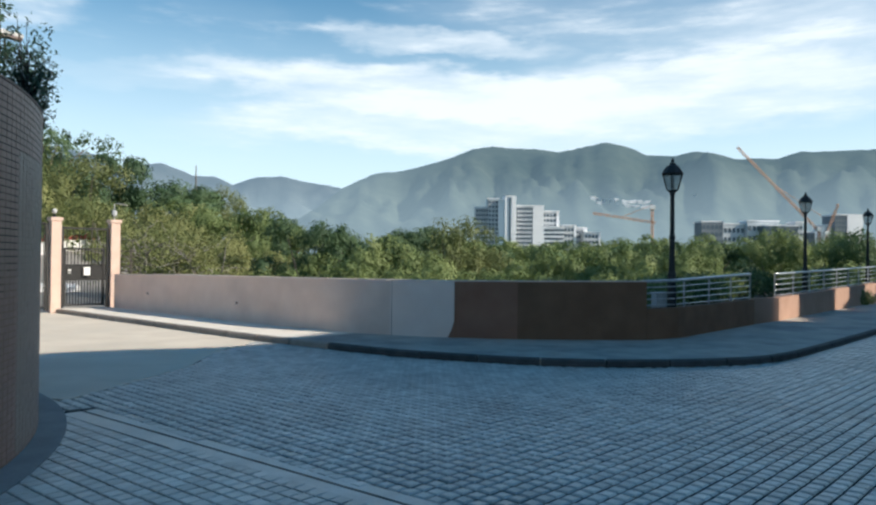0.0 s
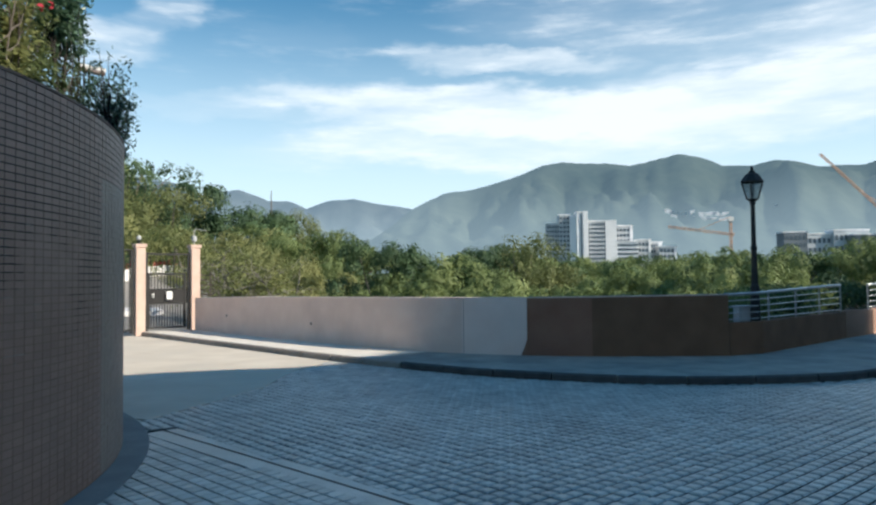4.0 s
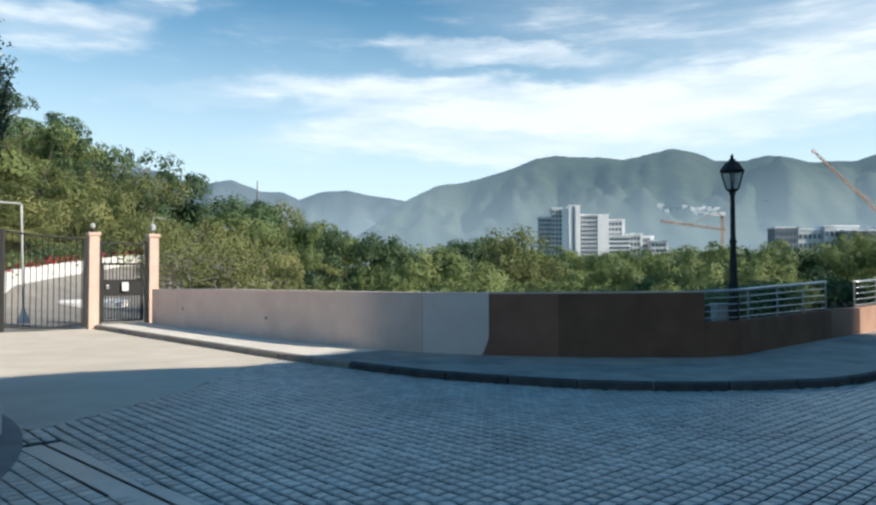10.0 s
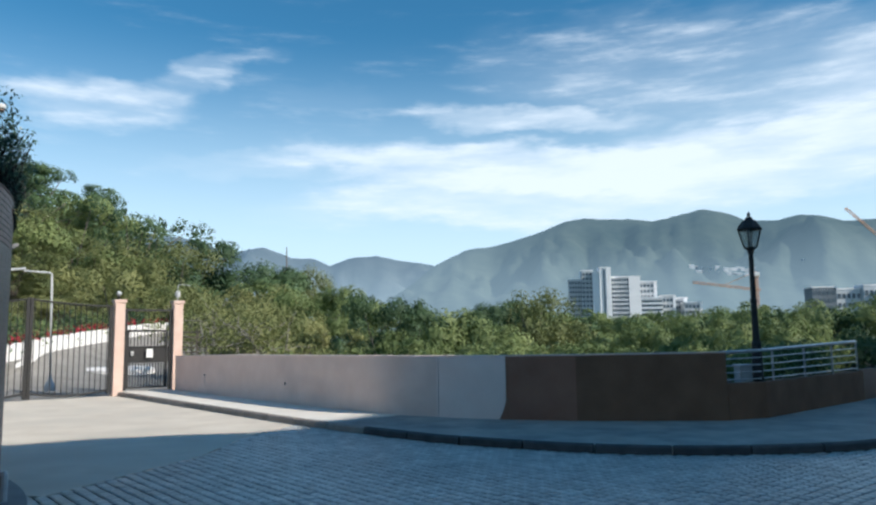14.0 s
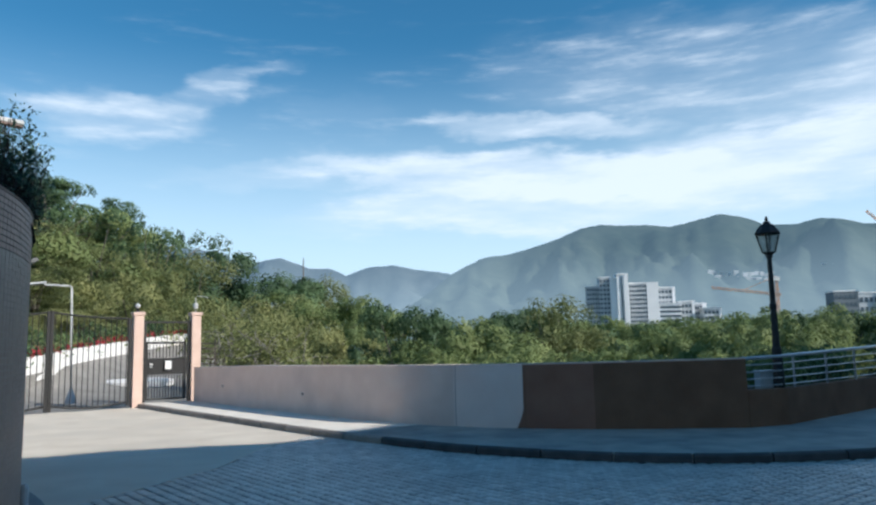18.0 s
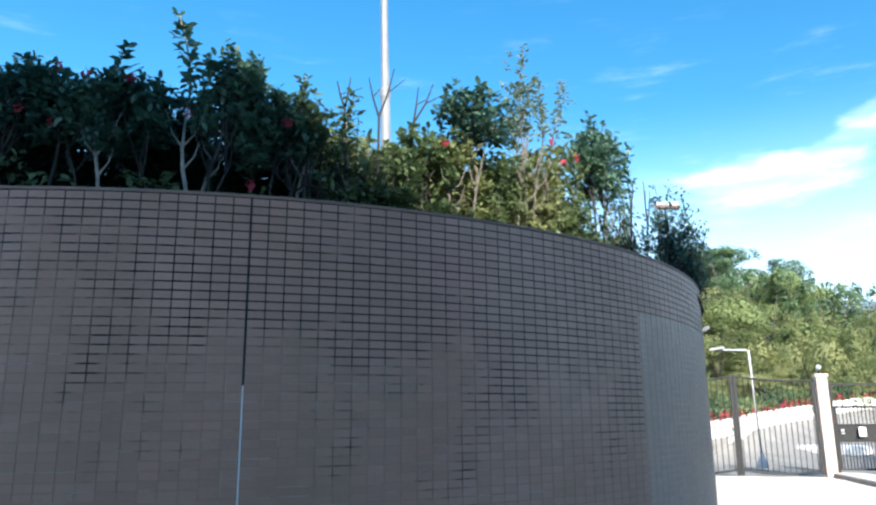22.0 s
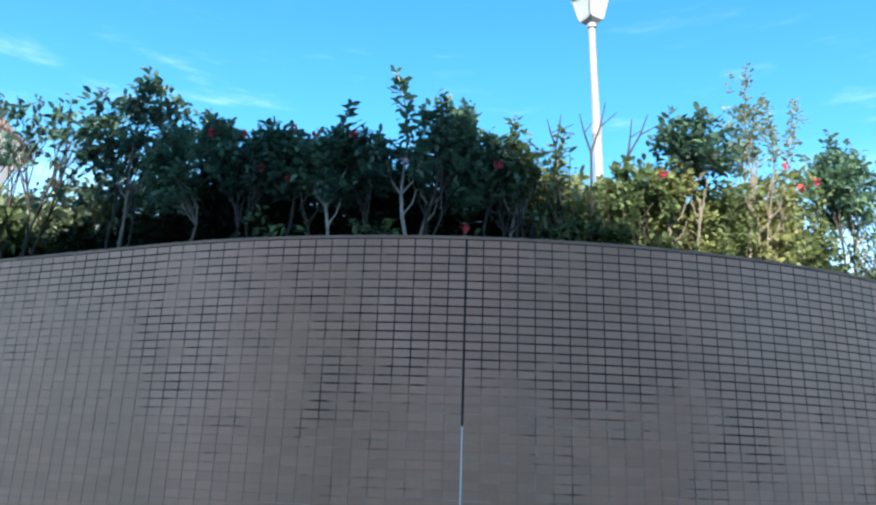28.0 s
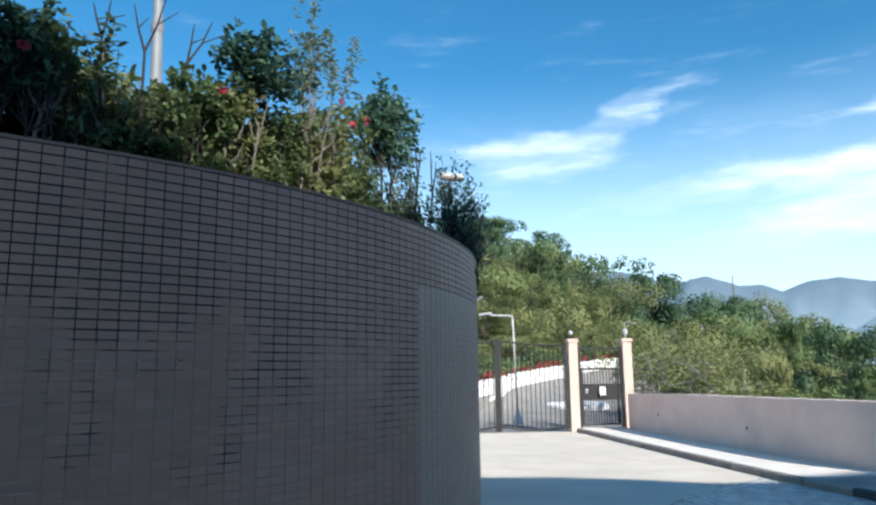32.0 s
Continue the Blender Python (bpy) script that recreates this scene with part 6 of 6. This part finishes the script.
def lattice(t, name, a, b, w, n, r):
    """A crane boom or mast: four chords and zigzag lacing."""
    a, b = Vector(a), Vector(b)
    d = (b - a).normalized()
    s = d.cross(Vector((0, 1, 0))).normalized() * w
    q = Vector((0, w, 0))
    g = Geo()
    cs = [s + q, s - q, -s - q, -s + q]
    for c in cs:
        g.tube([a + c, b + c], r, 4)
    for k in range(n):
        p0, p1 = a + (b - a) * k / n, a + (b - a) * (k + 1) / n
        g.tube([p0 + cs[k % 2 * 2], p1 + cs[(k % 2 * 2 + 2) % 4]], r * 0.7, 4)
        g.tube([p0 + cs[1], p1 + cs[3]] if k % 2 else [p0 + cs[3], p1 + cs[1]], r * 0.7, 4)
    part(name, g, M_CRANE, t)


def crane(label, mast, jib0, jib1, tie=None):
    t = thing("tower_crane", Matrix(), label, "crane", group="cranes")
    lattice(t, "mast", (mast[0], mast[1], -14), mast, 0.9, 24, 0.26)
    lattice(t, "jib", jib0, jib1, 0.9, 26, 0.24)
    part("cab", Geo().box(mast[0] - 2.5, mast[1] - 2, mast[2] - 4, mast[0] + 2.5, mast[1] + 2, mast[2], bevel=0.3), M_WHITEPAINT, t)
    if tie:
        part("tie_rod", Geo().tube(tie, 0.3, 4), M_CRANE, t)


K = 726 / 1100
crane("orange tower crane with a level jib", (326 * K, 720, 87 * K), (331 * K, 720, 61.5 * K), (237.8 * K, 720, 74.7 * K), [(326 * K, 720, 88 * K), (280 * K, 720, 69.5 * K)])
crane("orange luffing crane with a raised jib", (380, 720, 38), (378, 720, 36), (298.6, 720, 116), [(384, 720, 48), (340, 720, 76)])
crane("orange luffing crane with a short raised jib", (385.5, 716, 34), (385.4, 716, 31), (396.6, 716, 60.6))

# ---- paving blocks and tiles, piece by piece ----
def block_verts(cx, cy, ux, uy, L, W2, z, c=0.013, lean=(0.0, 0.0)):
    """Corners of one chamfered block lying along (ux, uy), its top sloping by lean."""
    out = []
    for inset, zz in ((0.0, -0.02), (0.0, z - c * 0.7), (c, z)):
        for a, b in ((-1, -1), (1, -1), (1, 1), (-1, 1)):
            p, q = a * (L / 2 - inset), b * (W2 / 2 - inset)
            out.append((cx + p * ux - q * uy, cy + p * uy + q * ux, zz + (p * lean[0] + q * lean[1] if zz > -0.02 else 0.0)))
    return out


BLOCK_F = [(8, 9, 10, 11)] + [(k + i, k + (i + 1) % 4, k + 4 + (i + 1) % 4, k + 4 + i) for k in (0, 4) for i in range(4)]
BL, BW, GAP, THIN = 0.120, 0.113, 0.016, 0.011          # square setts
KERB_POLY = [(-16, 9), (-13.0, 14.3), (-9.95, 17.4)] + [(p[0], p[1]) for p in offset(KERB, 0.04)[1:]] + [(24, 20), (24, -5), (-16, -5)]
prng = random.Random(4)
G0, G1 = np.array((-3.34, 5.42)), np.array((0.45, 2.32))      # the slot drain beside the wall
gd = (G1 - G0) / np.linalg.norm(G1 - G0)
TURNS = (47.0, 49.8)                       # the setts by the wall run square to the drain
cells = []
for wall_side in (False, True):
    ua, ub = math.cos(radians(TURNS[wall_side])), math.sin(radians(TURNS[wall_side]))
    ii, jj = np.meshgrid(np.arange(-130, 190), np.arange(-130, 150), indexing="ij")
    jog = np.where(ii % 2 == 0, 0.0, 0.004)
    xs = 0.8 + ii * BL * ua - (jj + jog) * BW * ub
    ys = 3.0 + ii * BL * ub + (jj + jog) * BW * ua
    along = (xs - G0[0]) * gd[0] + (ys - G0[1]) * gd[1]
    across = (ys - G0[1]) * gd[0] - (xs - G0[0]) * gd[1]
    by_wall = (across < 0) & (along > -0.1)
    keep = (by_wall == wall_side) & (ys > -4.9) & (ys < 18) & (xs > -13.5) & (xs < np.minimum(12, np.maximum(6.1, 1.5 + 0.98 * ys)))
    keep &= (xs - CX) ** 2 + (ys - CY) ** 2 > (RW + 0.17) ** 2
    keep &= ((xs - CX) * math.cos(A_FLAT) + (ys - CY) * math.sin(A_FLAT) > RW + 0.17) | (ys - CY > math.sin(A_FLAT) * RW)
    keep &= ~((across > -0.165) & (across < 0.10) & (along > -0.1))
    keep &= ~((xs < -4.5) & (ys < 7.0) & ((xs < -6) | (ys > -1.5)))
    for x, y in zip(xs[keep].tolist(), ys[keep].tolist()):
        if inside(x, y, KERB_POLY) and not inside(x, y, APRON):
            cells.append((x, y, TURNS[wall_side]))
cells.sort(key=lambda c: (c[0] - 0.2) ** 2 + (c[1] - 3.3) ** 2)
one = bpy.data.meshes.new("paving_block")
one.from_pydata(block_verts(0, 0, 1.0, 0.0, BL - GAP, BW - GAP, 0.0), [], BLOCK_F)
one.materials.append(M_BLOCK_ONE)
flat = bpy.data.meshes.new("flat_paving_block")       # those by the wall lie flatter, with thin joints
flat.from_pydata(block_verts(0, 0, 1.0, 0.0, BL - THIN, BW - THIN, 0.0, 0.006), [], BLOCK_F)
flat.materials.append(M_BLOCK_ONE)
for x, y, turn in cells[:300]:
    worn, m = (0.35, flat) if turn == TURNS[1] else (1.0, one)
    part("paving_block", m, None, road, at=pose(x, y, prng.uniform(-0.003, 0.003) * worn, prng.uniform(-1.8, 1.8) * worn, prng.uniform(-1.8, 1.8) * worn, turn + prng.uniform(-1.2, 1.2) * worn))
vs, fs = [], []
for x, y, turn in cells[300:]:
    k = len(vs)
    worn, gap, edge = (0.35, THIN, 0.006) if turn == TURNS[1] else (1.0, GAP, 0.013)
    a = radians(turn + prng.uniform(-1.2, 1.2) * worn)
    vs += block_verts(x, y, math.cos(a), math.sin(a), BL - gap, BW - gap, prng.uniform(-0.003, 0.003) * worn, edge, (prng.uniform(-0.032, 0.032) * worn, prng.uniform(-0.032, 0.032) * worn))
    fs += [tuple(k + q for q in f) for f in BLOCK_F]
me = bpy.data.meshes.new("paving_blocks")
me.from_pydata(vs, [], fs)
me.materials.append(M_BLOCK)
tagged(part("paving_blocks", me, None, road), kind="stuff")
# slot drain and its concrete edging
dr = thing("slot_drain", Matrix(), "narrow dark slot drain edged in concrete", "drain", kind="structure")
nrm = np.array((-gd[1], gd[0]))
for s, (w0, w1, z, mat) in enumerate(((-0.195, -0.016, -0.004, M_BLOCK), (0.016, 0.135, -0.004, M_BLOCK), (-0.016, 0.016, -0.013, M_JOINT))):
    q = [G0 + nrm * w0, G0 + gd * 12 + nrm * w0, G0 + gd * 12 + nrm * w1, G0 + nrm * w1]
    part("edging" if s < 2 else "slot", Geo().prism([tuple(p) for p in q], -0.05, z), mat, dr)

TILE_F = [(0, 1, 2, 3), (0, 4, 5, 1), (1, 5, 6, 2), (2, 6, 7, 3), (3, 7, 4, 0)]


def tile_verts(a, z, w, h, out):
    """One tile on the curved wall, w round and h high, its face out metres from the joints."""
    da = w / 2 / RW
    v = []
    for r, inset in ((RW - 0.014 + out, 0.0016), (RW - 0.016, 0.0)):
        ia = inset / RW
        for sa, sz in ((-1, -1), (1, -1), (1, 1), (-1, 1)):
            b = a + sa * (da - ia)
            v.append((*ring(b, r), z + sz * (h / 2 - inset)))
    return v


J_ARC = -1.566                               # expansion joint
tiles = []
trng = random.Random(9)
for c in range(N_COL):
    arc_s = J_ARC + PW * (c + 0.5 - round((J_ARC - A0 * RW) / PW))
    a = arc_s / RW
    if a < A0 + 0.01 or a > A1 - 0.01:
        continue
    for r in range(N_ROW):
        z = ZW - 0.014 - PH * (r + 0.5)
        if z < 0.02:
            continue
        tiles.append((a, z))
tiles.sort(key=lambda q: (abs(q[0] * RW - J_ARC) * 1.0) ** 2 + ((q[1] - 2.25) * 1.6) ** 2)
proto = bpy.data.meshes.new("wall_tile")
proto.from_pydata(tile_verts(0, 0, PW - 0.0038, PH - 0.0054, 0.014), [], TILE_F)
proto.materials.append(M_TILE_ONE)
proto.transform(Matrix.Translation((-CX - RW, -CY, 0)))
for a, z in tiles[:300]:
    part("wall_tile", proto, None, curved, at=on_face(a) @ Matrix.Translation((trng.uniform(-0.0008, 0.0008), 0, z)))
CLEAN = radians(14.6)                        # past this, and below 2.22 m, the tiles were cleaned and repointed
vs, fs, vp, fp = [], [], [], []
for a, z in tiles[300:]:
    near_joint = abs(a * RW - J_ARC) < PW * 0.6
    v, f = (vp, fp) if a > CLEAN and z < 2.22 else (vs, fs)
    k = len(v)
    v += tile_verts(a, z, PW - (0.009 if near_joint else 0.0038), PH - 0.0054, 0.014 + trng.uniform(-0.0008, 0.0008))
    f += [tuple(k + q for q in t) for t in TILE_F]
me = bpy.data.meshes.new("wall_tiles")
me.from_pydata(vs, [], fs)
me.materials.append(M_TILE)
tagged(part("wall_tiles", me, None, curved), kind="stuff")
me = bpy.data.meshes.new("cleaned_tiles")
me.from_pydata(vp, [], fp)
me.materials.append(M_TILE_PALE)
tagged(part("cleaned_tiles", me, None, curved, "paler cleaned tiles"), kind="stuff")


def repointed(a0, a1, z0, z1):
    """Pale mortar filling the joints of one patch."""
    n = max(3, int((a1 - a0) * RW / 0.1))
    rim = [ring(q, RW - 0.0018) for q in np.linspace(a0, a1, n)]
    inn = [ring(q, RW - 0.012) for q in np.linspace(a0, a1, n)]
    part("repointed_joints", strip(rim, inn, z0, [z1] * n), M_MORTAR, curved, "pale fresh mortar in the joints")


repointed(CLEAN, A1 - 0.02, 0.02, 2.2)

# pale lime that has run out of the joints
lrng = random.Random(31)
g = Geo()
for k in range(150):
    arc_s = J_ARC + PW * round(lrng.gauss(0, 9)) + (0.2 if lrng.random() < 0.4 else 0)
    row = int((ZW - lrng.uniform(0.95, 1.75)) / PH)
    z = ZW - 0.014 - PH * row
    a0, L = arc_s / RW, lrng.uniform(0.05, 0.2) / RW
    if lrng.random() < 0.75:
        rim = [ring(q, RW + 0.0006) for q in np.linspace(a0, a0 + L, 3)]
        inn = [ring(q, RW - 0.01) for q in np.linspace(a0, a0 + L, 3)]
        t2 = strip(rim, inn, z - 0.002, [z + lrng.uniform(0.0005, 0.002)] * 3)
    else:
        t2 = Geo().box(-0.01, -0.0015, z - lrng.uniform(0.05, 0.14), 0.0006, 0.0015, z, on_face(a0))
    g.add(t2.v, t2.f)
tagged(part("lime_streaks", g, M_MORTAR, curved, "pale lime in the joints"), kind="stuff")

ja = J_ARC / RW
part("expansion_joint", Geo().box(-0.006, -0.006, 1.62, 0.0016, 0.006, ZW - 0.014, on_face(ja)), M_SEAL, curved, "dark vertical expansion joint")
part("expansion_joint", Geo().box(-0.006, -0.004, 0.0, 0.0016, 0.004, 1.62, on_face(ja)), M_LIMEWALL, curved, "pale filled expansion joint")
